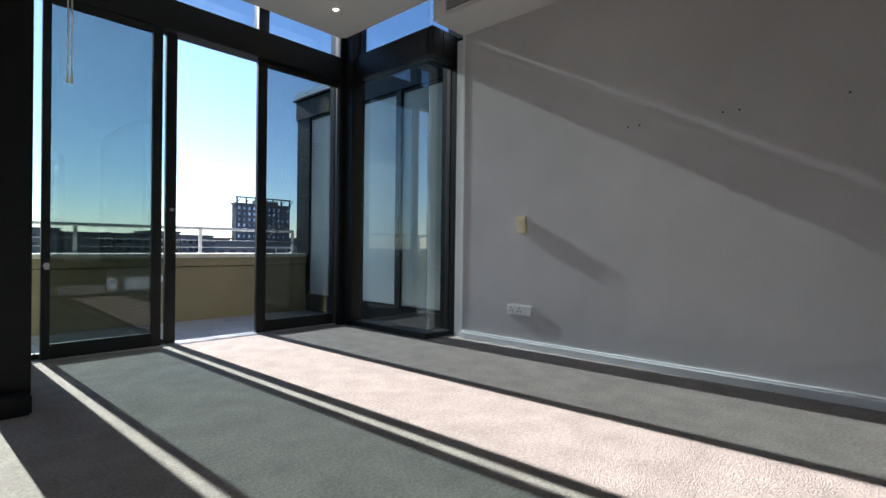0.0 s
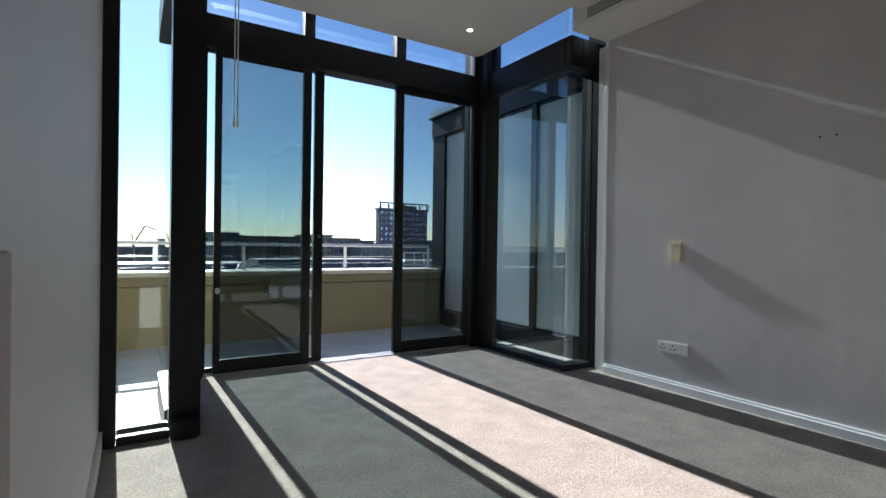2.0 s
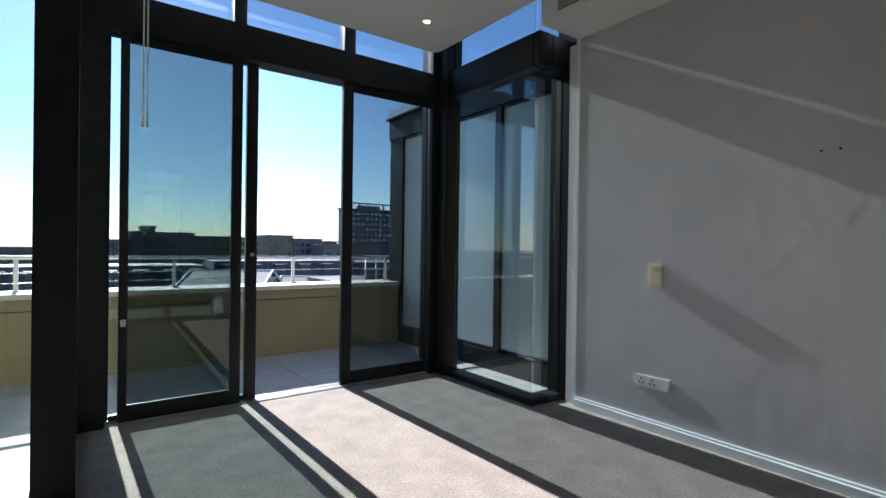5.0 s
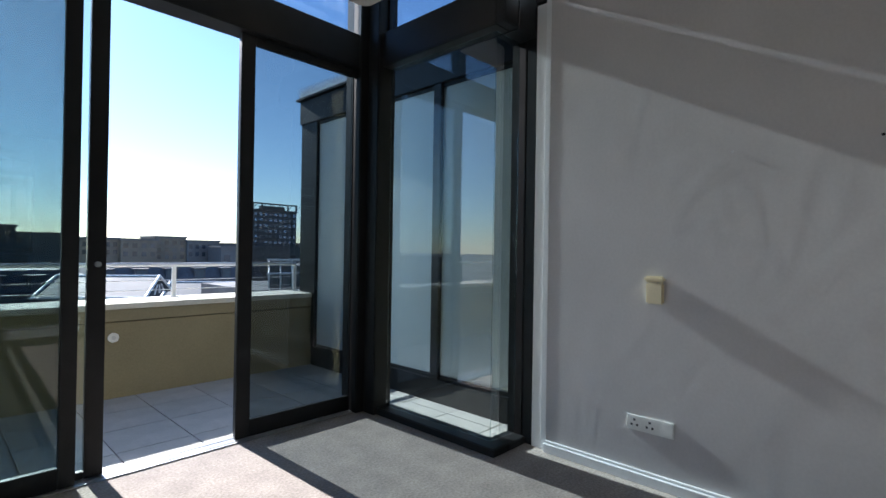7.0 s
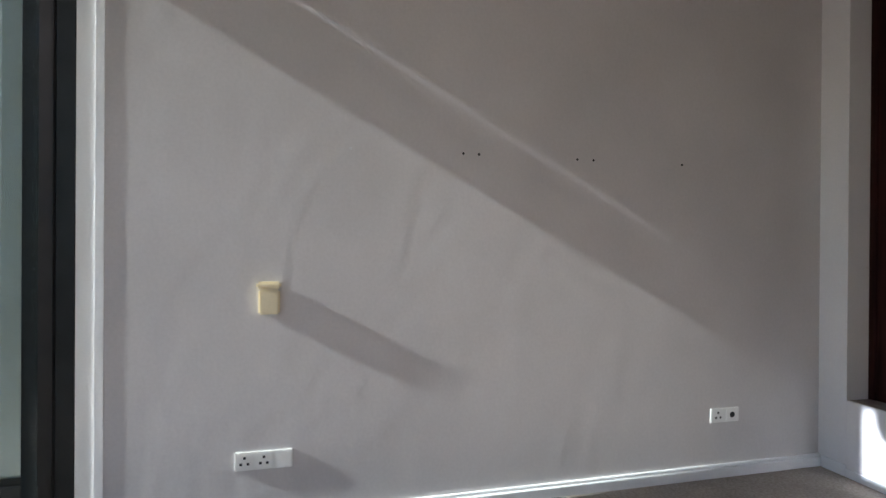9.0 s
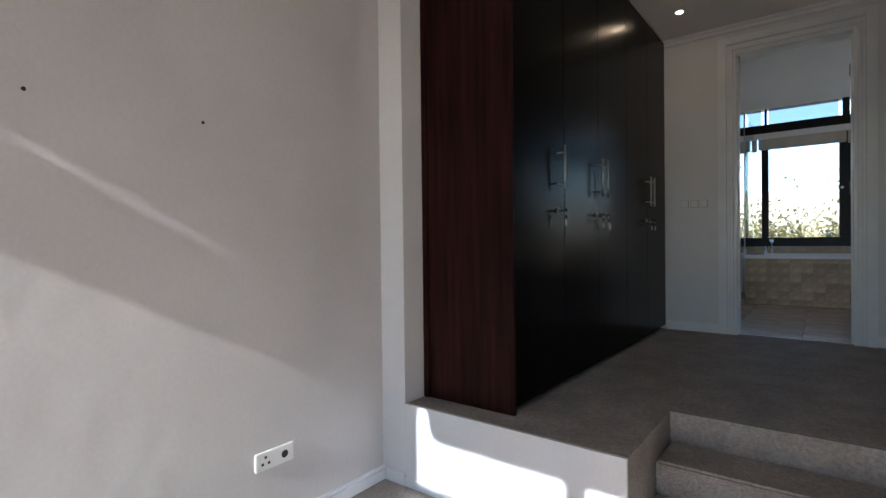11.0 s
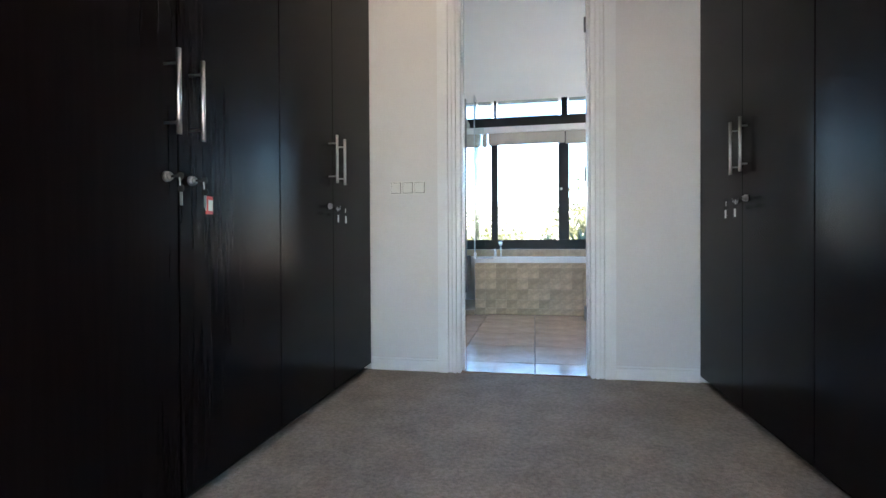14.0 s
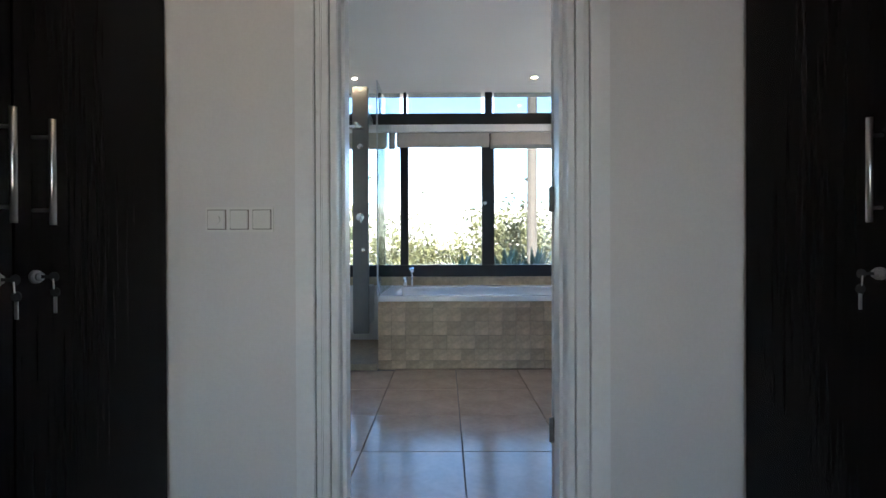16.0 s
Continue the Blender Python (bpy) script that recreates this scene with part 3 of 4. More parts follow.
part("spray_arm", tubes(((2.76, -7.97, 2.96), (2.76, -7.72, 2.92), 0.014)), M_CHROME, panel, smooth=True)
part("spray_head", tubes(((2.76, -7.72, 2.90), (2.76, -7.72, 2.87), 0.03, 0.10)), M_CHROME, panel, smooth=True)
part("valve", tubes(((2.75, -7.97, 1.93), (2.75, -7.92, 1.93), 0.045), ((2.75, -7.92, 1.93), (2.73, -7.88, 1.87), 0.012)), M_CHROME, panel, smooth=True)
part("valve", tubes(((2.72, -7.97, 1.57), (2.72, -7.94, 1.57), 0.022)), M_CHROME, panel, smooth=True)
part("jet", tubes(((2.75, -7.97, 2.72), (2.75, -7.955, 2.72), 0.03)), M_CHROME, panel, smooth=True)
part("bracket", boxes((2.665, 2.842, -8.4, -8.031, 3.06, 3.12)), M_STEEL, panel)
part("bracket", boxes((2.665, 2.842, -8.4, -8.031, 0.72, 1.15)), M_STEEL, panel)
tray = tagged(part("shower_tray", boxes((2.445, BX1, YW, -7.065, FZ - 0.01, FZ + 0.03), (2.445, BX1, -7.125, -7.065, FZ + 0.03, FZ + 0.05), bevel=0.004), M_BATHTILE), "stone-tiled shower tray with a dark low kerb", "shower tray")
mixer = thing("bath_mixer", (2.36, -8.2, 1.138), "chrome bath mixer with hand shower hose", "tap")
part("body", tubes(((2.28, -8.28, 1.138), (2.28, -8.28, 1.24), 0.022), ((2.28, -8.28, 1.22), (2.28, -8.12, 1.24), 0.014)), M_CHROME, mixer, smooth=True)
part("hand_shower", tubes(((2.20, -8.28, 1.138), (2.20, -8.28, 1.30), 0.012), ((2.20, -8.28, 1.30), (2.20, -8.22, 1.34), 0.02, 0.03)), M_CHROME, mixer, smooth=True)
leaf = thing("door_4", (1.36, -4.95, FZ), "white painted bathroom door standing open", "door", kind="structure")
swing = Matrix.Translation((1.364, -4.512, 0)) @ Matrix.Rotation(radians(-17), 4, "Z")


def swung(bm):
    bmesh.ops.transform(bm, matrix=swing, verts=bm.verts[:])
    return bm


part("leaf", swung(boxes((-0.04, 0.0, -0.79, 0.0, FZ + 0.008, 3.08), bevel=0.003)), M_TRIM, leaf)
for z in (0.841, 1.8, 2.82):
    part("hinge", boxes((1.350, 1.376, -4.511, -4.502, z - 0.052, z + 0.052), bevel=0.002), M_DULLSTEEL, leaf, "dark steel butt hinge")
part("door_handle", swung(tubes(((0, -0.73, 1.50), (0.045, -0.73, 1.50), 0.01), ((0.045, -0.73, 1.50), (0.045, -0.61, 1.50), 0.009))), M_STEEL, leaf, smooth=True)


def downlight(x, y, z, group):
    d = thing("downlight", (x, y, z), "small recessed ceiling downlight, lit warm", "downlight", group)
    part("rim", tubes(((x, y, z - 0.004), (x, y, z + 0.003), 0.036, 0.040)), M_PLASTIC, d, smooth=False)
    part("bulb", tubes(((x, y, z - 0.0065), (x, y, z - 0.0045), 0.022)), M_LAMP, d, "glowing warm lamp face")
    return d


downlight(2.592, 3.88, CZ, "bedroom downlights")
downlight(2.558, -3.655, 3.36, "dressing downlights")
downlight(2.795, -7.875, BC, "bathroom downlights")
downlight(0.824, -7.875, BC, "bathroom downlights")

# ---- fixtures on the bedroom wall ----
def socket(y0, z0, w, h, label, units):
    """A plate on the east wall; y0 is its window-side end."""
    s = thing("power_socket", (XR, y0 - w / 2, z0 - h / 2), label, "power socket", "bedroom wall sockets")
    part("plate", boxes((XR - 0.009, XR, y0 - w, y0, z0 - h, z0), bevel=0.0025), M_PLASTIC, s)
    step = w / len(units)
    for i, u in enumerate(units):
        ya, yb = y0 - step * (i + 1) + 0.008, y0 - step * i - 0.008
        m = part("module", boxes((XR - 0.0105, XR - 0.0085, ya, yb, z0 - h + 0.009, z0 - 0.009), bevel=0.0015), M_PLASTIC, s)
        yc, zc = (ya + yb) / 2, z0 - h / 2
        if u == "three":
            for dy, dz in ((0, 0.017), (-0.016, -0.012), (0.016, -0.012)):
                part("pin_hole", boxes((XR - 0.0112, XR - 0.0102, yc + dy - 0.006, yc + dy + 0.006, zc + dz - 0.006, zc + dz + 0.006)), M_BLACK, m)
        elif u == "round":
            part("pin_hole", tubes(((XR - 0.0112, yc, zc), (XR - 0.0102, yc, zc), 0.018)), M_BLACK, m)
    return s


socket(2.518, 0.382, 0.262, 0.088, "white triple wall plate with two power outlets", ["three", "three", "blank"])
socket(-0.135, 0.408, 0.20, 0.085, "white double wall plate with outlet and aerial", ["three", "round"])
ph = thing("wall_intercom", (XR, 2.37, 1.03), "yellowed cream plastic wall unit with hooded top", "intercom")
part("body", boxes((XR - 0.025, XR, 2.318, 2.415, 1.035, 1.155), bevel=0.008), M_CREAM, ph)
part("hood", boxes((XR - 0.030, XR, 2.312, 2.425, 1.157, 1.192), bevel=0.010), M_CREAM, ph)
nl = thing("wall_nail", (XR, 1.988, 1.848), "thin steel nail sticking out of the plaster", "nail")
part("shank", tubes(((XR + 0.01, 1.988, 1.848), (XR - 0.004, 1.988, 1.85), 0.005)), M_FRAME, nl)
part("head", tubes(((XR - 0.004, 1.988, 1.85), (XR - 0.006, 1.988, 1.85), 0.007)), M_STEEL, nl)
for y in (1.406, 1.320, 0.749, 0.649, 0.073):
    wp = thing("wall_plug", (XR, y, 1.854), "dark empty screw hole with a worn plug", "wall plug", "old picture fixings")
    part("plug", tubes(((XR + 0.004, y, 1.854), (XR - 0.001, y, 1.854), 0.007)), M_BLACK, wp)
sw = thing("light_switch", (2.55, YD, 1.65), "white triple light switch plate beside doorway", "light switch")
part("plate", boxes((2.435, 2.691, YD, YD + 0.010, 1.662, 1.754), bevel=0.004), M_PLASTIC, sw)
for i in range(3):
    xa = 2.441 + i * 0.0833
    part("rocker", boxes((xa + 0.007, xa + 0.071, YD + 0.0112, YD + 0.017, 1.674, 1.742), bevel=0.002), M_PLASTIC, sw)
    # dark sheet showing round the rocker; paints the shade of its gap
    part("shadow_gap", boxes((xa + 0.0045, xa + 0.0735, YD + 0.0095, YD + 0.0112, 1.6715, 1.7445)), M_GROUT, sw)
part("dimmer", tubes(((2.647, YD + 0.017, 1.707), (2.647, YD + 0.021, 1.707), 0.016)), M_PLASTIC, sw)
vent = thing("air_vent", (3.14, 2.6, 3.11), "long dark slotted air vent in the bulkhead", "air vent")
part("frame", boxes((3.132, 3.14, 1.70, 2.93, 3.065, 3.075), (3.132, 3.14, 1.70, 2.93, 3.158, 3.168), (3.132, 3.14, 1.69, 1.70, 3.065, 3.168), (3.132, 3.14, 2.93, 2.94, 3.065, 3.168), bevel=0.001), M_CEIL, vent)
part("backing", boxes((3.136, 3.1395, 1.70, 2.93, 3.075, 3.158)), M_BLACK, vent)
for i in range(4):
    part("slat", boxes((3.130, 3.1355, 1.70, 2.93, 3.088 + i * 0.017, 3.093 + i * 0.017)), M_CEIL, vent)
part("divider", boxes((3.129, 3.1355, 2.50, 2.515, 3.075, 3.158)), M_CEIL, vent)
cord = thing("blind_wand", (0.61, 4.44, 2.1), "pair of thin pale blind wands hanging by the glass", "blind wand")
part("wand", tubes(((0.60, 4.44, 2.10), (0.60, 4.44, 3.20), 0.005)), M_PLASTIC, cord)
part("wand", tubes(((0.625, 4.44, 2.10), (0.625, 4.44, 3.20), 0.005)), M_PLASTIC, cord)
part("grip", tubes(((0.60, 4.44, 2.10), (0.60, 4.44, 2.16), 0.009)), M_CREAM, cord)
part("grip", tubes(((0.625, 4.44, 2.10), (0.625, 4.44, 2.16), 0.009)), M_CREAM, cord)
tagged(part("wall_panel", boxes((XL, XL + 0.008, 0.6, 0.93, 0.1, 1.11), bevel=0.003), M_BLIND2), "low pinkish brown panel against the pale wall", "wall panel")

# ---- terrace ----
setting("terrace", boxes((-6, 6.5, YF + 0.10, 6.72, TZ - 0.2, TZ - 0.012)), M_GROUT, "dark joints under the terrace tiles", "terrace floor")
setting("terrace_side", boxes((-6, XGL - 0.05, YN + 0.07, YF + 0.10, TZ - 0.2, TZ - 0.012), (XG + 0.06, 6.5, YN + 0.06, YF + 0.10, TZ - 0.2, TZ - 0.012)), M_GROUT, "dark joints under the side terrace tiles", "terrace floor")
setting("facade", boxes((3.84, 4.1, 3.0, YN - 0.07, TZ, 3.9), (-6, XL - 0.2, 3.0, YN - 0.06, TZ, 4.2)), M_PARAPET, "yellow rendered outer wall beside the bay", "wall")
par = thing("parapet", (1, 6.85, TZ), "yellow rendered parapet wall with pale coping", "parapet", kind="structure")
part("wall_core", boxes((-6, 6.5, 6.72, 7.26, TZ - 0.3, 0.60)), M_PARAPET, par)
part("upper_band", boxes((-6, 6.5, 6.706, 7.26, 0.61, 0.72), bevel=0.004), M_PARAPET, par)
part("coping", boxes((-6, 6.5, 6.695, 7.28, 0.722, 0.775), bevel=0.008), M_COPING, par)
rail = thing("railing", (1, 7.12, 0.775), "white painted tubular railing along the parapet", "railing")
part("top_rail", tubes(((-6, 7.12, 1.125), (4.06, 7.12, 1.125), 0.022)), M_RAIL, rail, smooth=True)
part("wire", tubes(((-6, 7.12, 0.96), (4.06, 7.12, 0.96), 0.004)), M_STEEL, rail)
part("wire", tubes(((-6, 7.12, 0.86), (4.06, 7.12, 0.86), 0.004)), M_STEEL, rail)
for i in range(8):
    x = 4.05 - 1.445 * i
    part("post", boxes((x - 0.02, x + 0.02, 7.105, 7.135, 0.776, 1.12), (x - 0.045, x + 0.045, 7.08, 7.16, 0.776, 0.786), bevel=0.002), M_RAIL, rail)
scr = thing("terrace_screen", (4.1, 5.2, TZ), "dark-framed terrace divider with pale opal panels", "terrace screen", kind="structure")
XS = 4.1
part("base_rail", boxes((XS - 0.04, XS + 0.06, YN - 0.06, 7.0, TZ - 0.01, 0.11), bevel=0.005), M_FRAME, scr)
part("head", boxes((XS - 0.06, XS + 0.08, YN - 0.06, 7.03, 2.90, 3.20), bevel=0.005), M_FRAME, scr)
part("cap", boxes((XS - 0.10, XS + 0.12, YN - 0.06, 7.07, 3.202, 3.23), bevel=0.003), M_FRAME, scr)
for ya, yb in ((6.64, 7.0), (4.53, 4.63)):
    part("post", boxes((XS - 0.05, XS + 0.07, ya, yb, 0.11, 2.899), bevel=0.005), M_FRAME, scr)
for ya, yb in ((4.632, 6.638), (YN - 0.06, 4.528)):
    part("panel", boxes((XS - 0.01, XS + 0.01, ya, yb, 0.11, 2.899)), M_OPAL, scr)
    part("panel_bead", boxes((XS - 0.022, XS - 0.012, ya, yb, 2.86, 2.898), (XS - 0.022, XS - 0.012, ya, yb, 0.112, 0.15)), M_FRAME, scr)
sp = thing("bird_spikes", (XS, 5.2, 3.23), "row of clear bird spikes along the divider", "bird spikes")
part("strip", boxes((XS - 0.09, XS - 0.05, YN, 7.05, 3.231, 3.238)), M_PLASTIC, sp)
sb = bmesh.new()
for i in range(110):
    y = YN + 0.02 + i * 0.0335
    for dx in (-0.05, 0.0, 0.04):
        a = Vector((XS - 0.07, y, 3.236))
        b = a + Vector((dx, random.uniform(-0.02, 0.02), 0.11))
        tube(sb, a, b, 0.004, 0.002, 4)
tagged(part("spikes", sb, M_PLASTIC, sp), kind="stuff")
tap = thing("patio_light", (1.96, 6.72, 0.46), "round white outdoor light on the parapet", "wall light")
part("disc", tubes(((1.96, 6.72, 0.46), (1.96, 6.705, 0.46), 0.045)), M_PLASTIC, tap)
part("centre", tubes(((1.96, 6.7049, 0.46), (1.96, 6.696, 0.46), 0.018)), M_STEEL, tap)

# ---- city beyond the terrace ----
GZ = -22.0
setting("ground", boxes((-4000, 4000, -4000, 4000, GZ - 1, GZ)), M_GROUND, "grey city ground stretching to the horizon", "ground")


def house(x0, x1, y0, y1, z1, wall, label, rows, cols, wz0, band=2.9, roof="flat", glazing=None):
    """A far building: walls, roof and window panes on its near face."""
    cx, cy = (x0 + x1) / 2, (y0 + y1) / 2
    h = thing("building", (cx, cy, GZ), label, "building", "city buildings")
    part("wall", boxes((x0, x1, y0, y1, GZ, z1)), wall, h)
    if roof == "flat":
        part("roof", boxes((x0 - 0.3, x1 + 0.3, y0 - 0.3, y1 + 0.3, z1, z1 + 0.5)), M_GREY, h)
    elif roof == "mansard":
        bm = boxes((x0 - 0.4, x1 + 0.4, y0 - 0.4, y1 + 0.4, z1, z1 + 2.6))
        for v in bm.verts:
            if v.co.z > z1 + 1:
                v.co.x += (cx - v.co.x) * 0.06
                v.co.y += (cy - v.co.y) * 0.35
        part("roof", bm, M_SLATE, h)
        count = int((x1 - x0) / 3.6)
        for k in range(count):
            x = x0 + (x1 - x0) * (k + 0.5) / count
            d = part("dormer", boxes((x - 0.8, x + 0.8, y0 - 0.1, y0 + 2.2, z1 + 0.2, z1 + 1.9), (x - 1.0, x + 1.0, y0 - 0.3, y0 + 2.2, z1 + 1.9, z1 + 2.1)), M_SLATE, h)
            part("dormer_window", boxes((x - 0.55, x + 0.55, y0 - 0.16, y0 - 0.1, z1 + 0.4, z1 + 1.7)), M_ROOF, d)
    w, hh = (x1 - x0) / cols * 0.5, band * 0.55
    me = bpy.data.meshes.new("window")
    bm = boxes((-w / 2, w / 2, -0.12, 0.05, -hh / 2, hh / 2))
    bm.to_mesh(me)
    bm.free()
    me.materials.append(glazing or M_WINDOW)
    for r in range(rows):
        for c in range(cols):
            o = new("window", me)
            o.parent = h
            o.matrix_basis = Matrix.Translation((x0 + (x1 - x0) * (c + 0.5) / cols - cx, y0 - cy, wz0 - r * band - GZ))
    return h


tower = house(68.5, 86.7, 150, 153, 13.3, M_DKGREY, "tall dark concrete tower with faceted windows", 7, 11, 12.2, 1.75, glazing=M_FACET)
for k in range(7):
    x = 68.7 + 17.8 * k / 6
    part("crown_post", boxes((x - 0.2, x + 0.2, 149.8, 150.2, 13.8, 15.6)), M_DKGREY, tower)
    part("crown_brace", tubes(((x, 150, 13.8), (x + 1.4, 150, 15.6), 0.12, 0.12, 5)), M_DKGREY, tower)
part("crown_beam", boxes((68.3, 86.9, 149.8, 150.2, 15.4, 15.8)), M_DKGREY, tower)
part("plant_room", boxes((75, 83, 151, 153, 13.8, 15.0)), M_GREY, tower)
house(58, 112, 140, 149, 1.4, M_GREY, "low grey podium block under the tower", 1, 16, -1.5)
house(36.5, 45, 150, 165, 3.0, M_SAND, "sandy stone block with rows of windows", 2, 4, 1.6, 2.2)
house(45, 53, 152, 165, 3.9, M_SAND, "pale apartment block with twin window bays", 3, 4, 2.6, 2.0)
house(53, 62, 151, 165, 3.0, M_GREY, "grey office block with flat roof", 2, 5, 1.6, 2.2)
house(62, 69, 155, 165, 2.4, M_DKGREY, "dark low block beside the tower", 1, 3, 1.0, 2.2)
house(24.9, 36.5, 152, 168, 3.1, M_SAND, "long sandy hotel facade with regular windows", 2, 7, 1.8, 2.0)
house(15.5, 25, 150, 168, 3.9, M_GREY, "grey warehouse block with plain parapet", 2, 5, 2.4, 2.2)
house(12.8, 15.6, 149, 160, 5.4, M_DKGREY, "narrow dark stair tower on the warehouse", 1, 1, 4.2, 2.2)
house(10.4, 13, 150, 165, 4.0, M_GREY, "grey end bay of the warehouse", 2, 2, 2.6, 2.2)
house(5.5, 10.6, 152, 165, 1.8, M_DKGREY, "low dark harbour building", 1, 3, 0.6, 2.2)
house(-40, 6, 230, 250, -1.0, M_DKGREY, "low dark harbour shed by the water", 1, 12, -3.0, 2.6)
house(-40, 16, 78, 92, -4.4, M_DKGREY, "long dark waterfront block with mansard roof", 2, 22, -6.2, 2.9, "mansard")
house(17, 42, 84, 96, -4.0, M_GREY, "grey waterfront terrace with mansard roof", 2, 11, -6.0, 2.9, "mansard")
house(43, 85, 95, 112, -2.6, M_GREY, "plain grey quay building", 2, 12, -4.2, 2.8)
house(-130, -42, 120, 140, -1.0, M_DKGREY, "dark waterside warehouse row", 2, 18, -3.0, 2.8)
house(95, 150, 152, 175, 3.0, M_GREY, "grey office block behind the tower", 2, 14, 1.4, 2.4)


def gable(cx, cy, lx, ly, ze, zr, yaw, label):
    """A pitched metal roof whose ridge runs along x before it is turned by yaw."""
    h = thing("gabled_roof_house", (cx, cy, GZ), label, "building", "gabled roofs near the terrace")
    turn = Matrix.Translation((cx, cy, 0)) @ Matrix.Rotation(radians(yaw), 4, "Z")

    def turned(bm):
        bmesh.ops.transform(bm, matrix=turn, verts=bm.verts[:])
        return bm

    hx, hy = lx / 2, ly / 2
    part("wall", turned(boxes((-hx + 0.5, hx - 0.5, -hy + 0.4, hy - 0.4, GZ, ze))), M_DKGREY, h)
    bm = bmesh.new()
    v = [bm.verts.new(p) for p in ((-hx, -hy, ze), (hx, -hy, ze), (hx, hy, ze), (-hx, hy, ze), (-hx, 0, zr), (hx, 0, zr))]
    low = [bm.verts.new(q.co - Vector((0, 0, 0.12))) for q in v]
    for f in ((0, 1, 5, 4), (2, 3, 4, 5)):
        bm.faces.new([v[k] for k in f])
        bm.faces.new([low[k] for k in reversed(f)])
    for a, b in ((0, 1), (1, 5), (5, 2), (2, 3), (3, 4), (4, 0)):
        bm.faces.new((v[b], v[a], low[a], low[b]))
    part("roof", turned(bm), M_ROOF, h, "blue-grey metal sheet roof")
    for sx in (-1, 1):
        bm = bmesh.new()
        x = sx * (hx - 0.5)
        lo = [bm.verts.new((x - 0.05 * sx, y, z)) for y, z in ((-hy + 0.4, ze), (hy - 0.4, ze), (0, zr - 0.2))]
        hi = [bm.verts.new((x, y, z)) for y, z in ((-hy + 0.4, ze), (hy - 0.4, ze), (0, zr - 0.2))]
        bm.faces.new(lo), bm.faces.new(hi[::-1])
        for a in range(3):
            bm.faces.new((lo[a], lo[(a + 1) % 3], hi[(a + 1) % 3], hi[a]))
        part("gable_end", turned(bm), M_DKGREY, h)
        for y in (-0.9, 0.0, 0.9):
            part("truss_strut", turned(tubes(((sx * hx, y, ze), (sx * hx, y * 0.45, zr - 0.45), 0.04, 0.04, 6))), M_RAIL, h, "white timber strut")
        for sy in (-1, 1):
            part("barge_board", turned(tubes(((sx * hx, sy * hy, ze), (sx * hx, 0, zr), 0.07))), M_RAIL, h, "white barge board")
    part("ridge", turned(tubes(((-hx, 0, zr), (hx, 0, zr), 0.05))), M_RAIL, h)
    part("eave", turned(tubes(((-hx, -hy, ze), (hx, -hy, ze), 0.05))), M_RAIL, h)
    return h


gable(7.4, 31.15, 4.6, 5.0, -1.1, -0.2, -30, "metal gabled roof with white barge boards")
gable(13.6, 33.5, 5.0, 6.0, -1.9, -0.85, -30, "lower metal gabled roof beyond the parapet")
lan = thing("roof_lantern", (13.4, 24, GZ), "white framed glazed roof lantern on a neighbouring roof", "roof lantern")
part("wall", boxes((11.5, 18, 23.4, 30, GZ, -0.65)), M_GREY, lan)
for k in range(4):
    x = 12.4 + 0.62 * k
    part("post", tubes(((x, 24, -0.65), (x, 24, 0.1), 0.035)), M_RAIL, lan)
    part("rafter", tubes(((x, 24, 0.1), (x + 0.5, 25, 0.75), 0.035)), M_RAIL, lan)
part("beam", tubes(((12.3, 24, 0.1), (14.4, 24, 0.1), 0.05)), M_RAIL, lan)
part("ridge", tubes(((12.8, 25, 0.75), (14.9, 25, 0.75), 0.05)), M_RAIL, lan)
part("glazing", boxes((12.45, 14.2, 24.05, 24.08, -0.62, 0.05)), M_ROOF, lan)


def crane(x, y, lean):
    c = thing("harbour_crane", (x, y, GZ), "distant steel harbour crane with raised jib", "crane", "harbour cranes")
    part("tower", tubes(((x, y, GZ), (x, y, 0.5), 0.8, 0.5)), M_CRANE, c)
    part("jib", tubes(((x, y, 0.5), (x + lean, y, 7.8), 0.35, 0.25), ((x + lean, y, 7.8), (x + lean * 2, y, 6.2), 0.3, 0.2)), M_CRANE, c)
    part("tie", tubes(((x - 0.6, y, 4.5), (x + lean, y, 7.8), 0.12), ((x, y, 0.5), (x - 0.6, y, 4.5), 0.25)), M_CRANE, c)
    part("hoist_rope", tubes(((x + lean * 2, y, 6.2), (x + lean * 2, y, 0), 0.07)), M_CRANE, c)


crane(-0.6, 229, 3.9)
crane(-12, 229, 2.6)

# ---- garden and hill behind the bathroom ----
hb = bmesh.new()
n0 = 24
grid = [[hb.verts.new((-500 + 1000 * i / n0, -160 - 330 * j / 8, GZ + (j / 8) ** 1.3 * 62 + 9 * noise.noise((i * 0.4, j * 0.5, 3)))) for i in range(n0 + 1)] for j in range(9)]
for j in range(8):
    for i in range(n0):
        hb.faces.new((grid[j][i], grid[j][i + 1], grid[j + 1][i + 1], grid[j + 1][i]))
setting("backdrop_hill", hb, M_HILL, "pale dry hillside beyond the garden", "hillside")
for k in range(14):
    x, y = random.uniform(-40, 50), random.uniform(-150, -110)
    t = thing("house_far", (x, y, GZ), "small pale house on the slope", "house", "houses on the slope")
    part("wall", boxes((x - 5, x + 5, y - 4, y + 4, GZ, -8 + random.uniform(-3, 4))), M_SAND if k % 3 else M_COPING, t)
setting("planter_ledge", boxes((-5, 8, YW - 2.4, YW - 0.2, 0.4, 1.1)), M_PARAPET, "rendered ledge outside the bathroom window", "ledge")


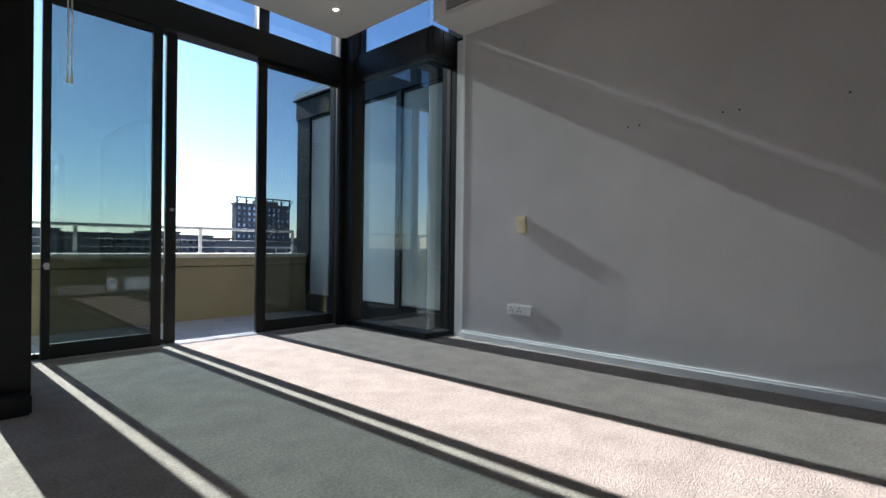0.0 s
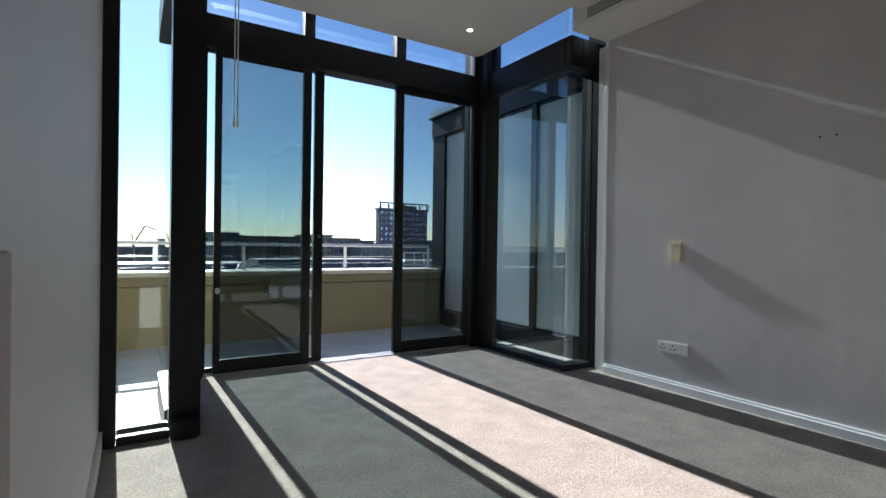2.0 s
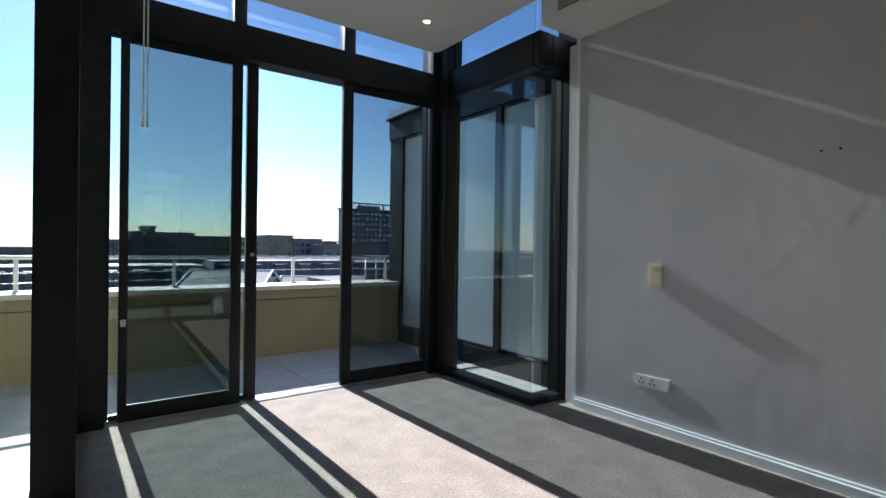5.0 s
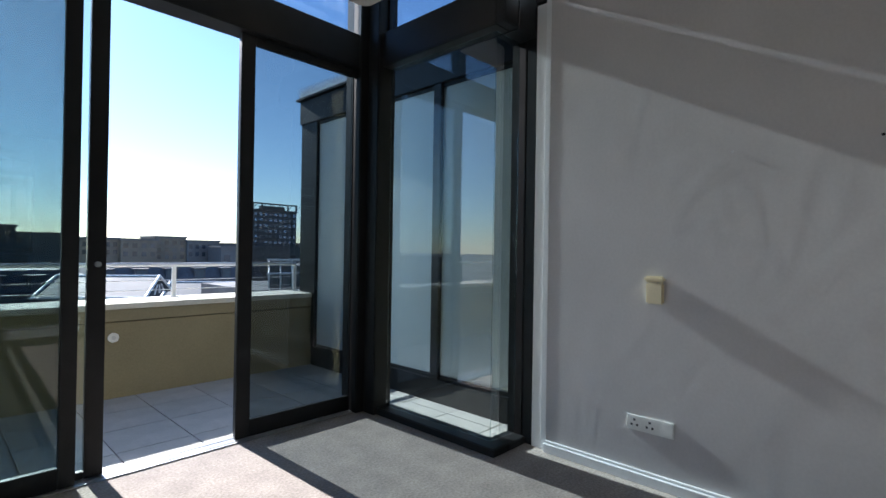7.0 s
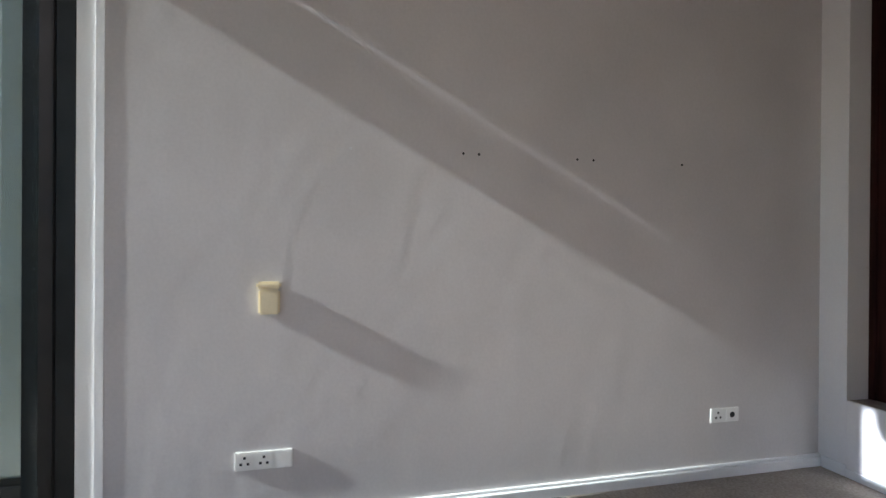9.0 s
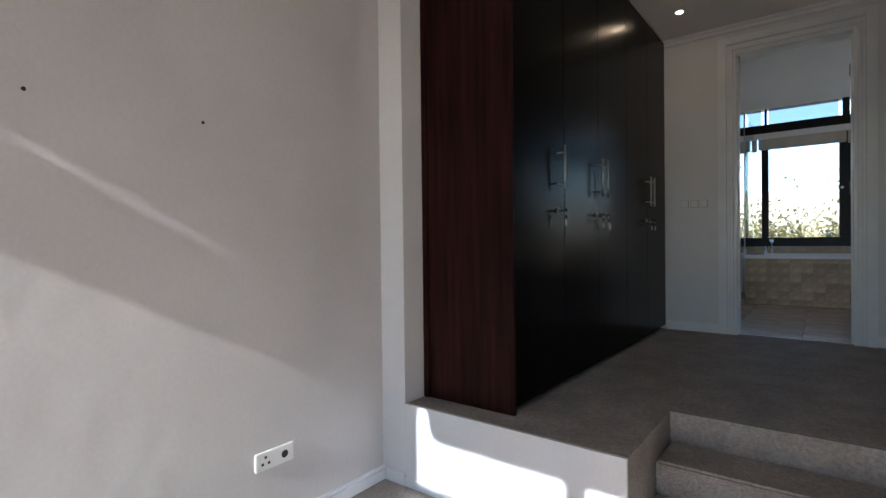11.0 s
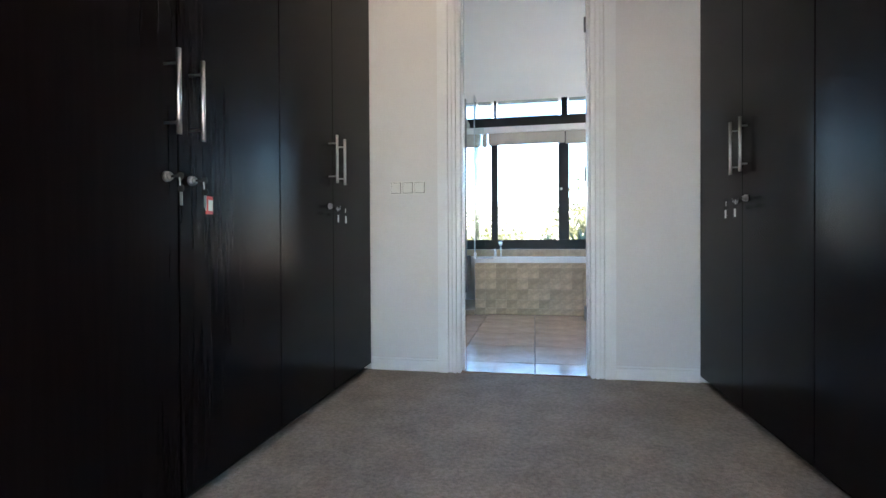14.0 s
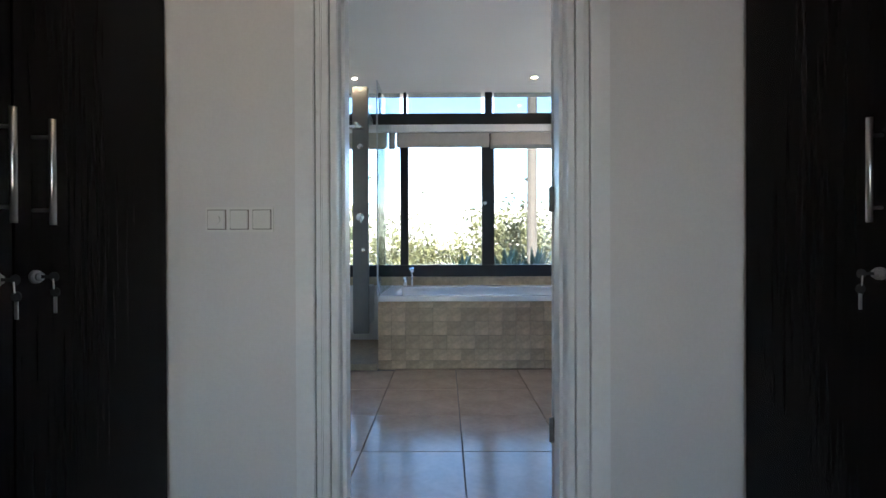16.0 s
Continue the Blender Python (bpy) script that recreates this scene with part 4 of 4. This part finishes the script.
def tree(x, y, z0, h, r, label, count=900):
    """A trunk with limbs and a crown of many small leaves in clumps."""
    t = thing("tree", (x, y, z0), label, "tree", "trees behind the bathroom")
    tb = tubes(((x, y, z0), (x + 0.1, y, z0 + h * 0.55), 0.22, 0.13, 8))
    tips = []
    for i in range(9):
        a = i * 2.4
        tip = Vector((x + r * 0.62 * math.cos(a), y + r * 0.62 * math.sin(a), z0 + h * random.uniform(0.62, 0.95)))
        tube(tb, (x + 0.1, y, z0 + h * 0.5), tip, 0.09, 0.03, 6)
        tips.append(tip)
    part("trunk", tb, M_BARK, t)
    vs, fs = [], []
    for i in range(count):
        c = random.choice(tips) + Vector((random.gauss(0, r * 0.3), random.gauss(0, r * 0.3), random.gauss(0, h * 0.09)))
        u = Vector((random.gauss(0, 1), random.gauss(0, 1), random.gauss(0, 1))).normalized() * random.uniform(0.05, 0.11)
        w = u.orthogonal() * 0.5
        k = len(vs)
        vs += [c - u, c + w, c + u, c - w]
        fs.append((k, k + 1, k + 2, k + 3))
    me = bpy.data.meshes.new("crown")
    me.from_pydata(vs, [], fs)
    me.materials.append(M_LEAF)
    ob = new("crown", me)
    ob.parent = t
    ob.matrix_basis = Matrix.Translation(-t.location)
    return t


for x, y, h, r in ((4.6, -21, 8.6, 2.2), (3.0, -23, 8.0, 2.0), (0.6, -22, 8.5, 1.9), (-1.2, -21, 8.8, 2.0), (-3.4, -23, 8.4, 2.2), (2.0, -26, 7.4, 1.6)):
    tree(x, y, -6.0, h, r, "leafy olive green garden tree in full sun", 6000)
palm = thing("palm_tree", (-0.66, -17, GZ), "tall thin palm trunk rising past the window", "palm tree")
part("trunk", tubes(((-0.66, -17, GZ), (-0.76, -17, 8.2), 0.19, 0.14, 10)), M_BARK, palm)
pb = bmesh.new()
for i in range(16):
    a = i * 2 * math.pi / 16
    p0 = Vector((-0.76, -17, 8.2))
    for s in range(5):
        d0 = Vector((math.cos(a), math.sin(a), 0))
        q0 = p0 + d0 * s * 0.4 + Vector((0, 0, 0.35 * s - 0.11 * s * s))
        s1 = s + 1
        q1 = p0 + d0 * s1 * 0.4 + Vector((0, 0, 0.35 * s1 - 0.11 * s1 * s1))
        sd = Vector((-d0.y, d0.x, 0)) * 0.16 * (1 - s / 6)
        pb.faces.new([pb.verts.new(v) for v in (q0 - sd, q0 + sd, q1 + sd * 0.8, q1 - sd * 0.8)])
part("fronds", pb, M_AGAVE, palm)


def agave(x, y, r):
    g = thing("agave", (x, y, 1.1), "spiky grey-green agave outside the window", "plant", "agaves on the ledge")
    for i in range(17):
        a, e = i * 2.4, 0.45 + 0.9 * ((i * 7) % 17) / 17
        d0 = Vector((math.cos(a) * math.cos(e), math.sin(a) * math.cos(e), math.sin(e)))
        sd = Vector((-math.sin(a), math.cos(a), 0)) * r * 0.09
        bm = bmesh.new()
        base, mid, tip = Vector((x, y, 1.1)), Vector((x, y, 1.1)) + d0 * r * 0.5, Vector((x, y, 1.1)) + d0 * r
        up = d0.orthogonal().normalized() * r * 0.025
        ring0 = [bm.verts.new(base + v) for v in (sd * 0.7, up, -sd * 0.7, -up)]
        ring1 = [bm.verts.new(mid + v) for v in (sd, up, -sd, -up)]
        end = bm.verts.new(tip)
        for k in range(4):
            bm.faces.new((ring0[k], ring0[(k + 1) % 4], ring1[(k + 1) % 4], ring1[k]))
            bm.faces.new((ring1[k], ring1[(k + 1) % 4], end))
        part("blade", bm, M_AGAVE, g)


agave(0.95, YW - 0.9, 0.55)
agave(0.55, YW - 1.0, 0.55)
agave(1.55, YW - 1.1, 0.45)

# ---- tiles, last ----
def pieces(name, parent, material, cells, dims, bevel=0.003):
    me = bpy.data.meshes.new(name)
    bm = boxes((-dims[0] / 2, dims[0] / 2, -dims[1] / 2, dims[1] / 2, -dims[2] / 2, dims[2] / 2))
    if bevel:
        bmesh.ops.bevel(bm, geom=bm.edges[:], offset=bevel, segments=1, affect="EDGES")
    bm.to_mesh(me)
    bm.free()
    me.materials.append(material)
    o = origin_of(parent)
    for c in cells:
        t = new(name, me)
        t.parent = parent
        t.matrix_basis = Matrix.Translation(Vector(c) - o)


obs = bpy.data.objects
P, Q = 0.57, 0.60
cells = [(1.712 + P * (i + 0.5), -4.62 - Q * (j + 0.5), FZ - 0.008) for i in range(-4, 4) for j in range(5)]
pieces("tile", obs["bathroom_floor"], M_FLOORTILE, [c for c in cells if c[1] > -7.0 or c[0] < 2.4], (P - 0.006, Q - 0.006, 0.016), 0.0015)
pieces("tile", obs["bathroom_floor"], M_FLOORTILE, [(1.712 + P * (i + 0.5), -4.469, FZ - 0.008) for i in range(-4, 4)], (P - 0.006, 0.296, 0.016), 0.0015)
TS = 0.130
for z0, h in ((1.029, 0.057), (0.899, 0.130), (0.769, 0.130), (0.642, 0.127), (0.535, 0.107), (0.457, 0.078)):
    cells = [(2.442 - TS * (i + 0.5), -7.092 + random.uniform(-0.001, 0.001), z0 + h / 2) for i in range(20)]
    pieces("tile", apron, M_BATHTILE, cells, (TS - 0.003, 0.016, h - 0.003), 0.0018)
TT = 0.5
cells = [(-1.6 + TT * i, YF + 0.12 + TT * (j + 0.5), TZ - 0.008) for i in range(15) for j in range(4) if YF + 0.12 + TT * (j + 1) < 6.9]
pieces("tile", obs["terrace"], M_TERRTILE, cells, (TT - 0.008, TT - 0.008, 0.016), 0.002)
cells = [(x, YF + 0.12 - TT * (j + 0.5), TZ - 0.008) for x in (-1.6, -1.1, -0.6, -0.17, 3.66, 4.16) for j in range(3) if YF + 0.12 - TT * (j + 1) > YN - 0.3]
pieces("tile", obs["terrace_side"], M_TERRTILE, cells, (TT - 0.008, TT - 0.008, 0.016), 0.002)
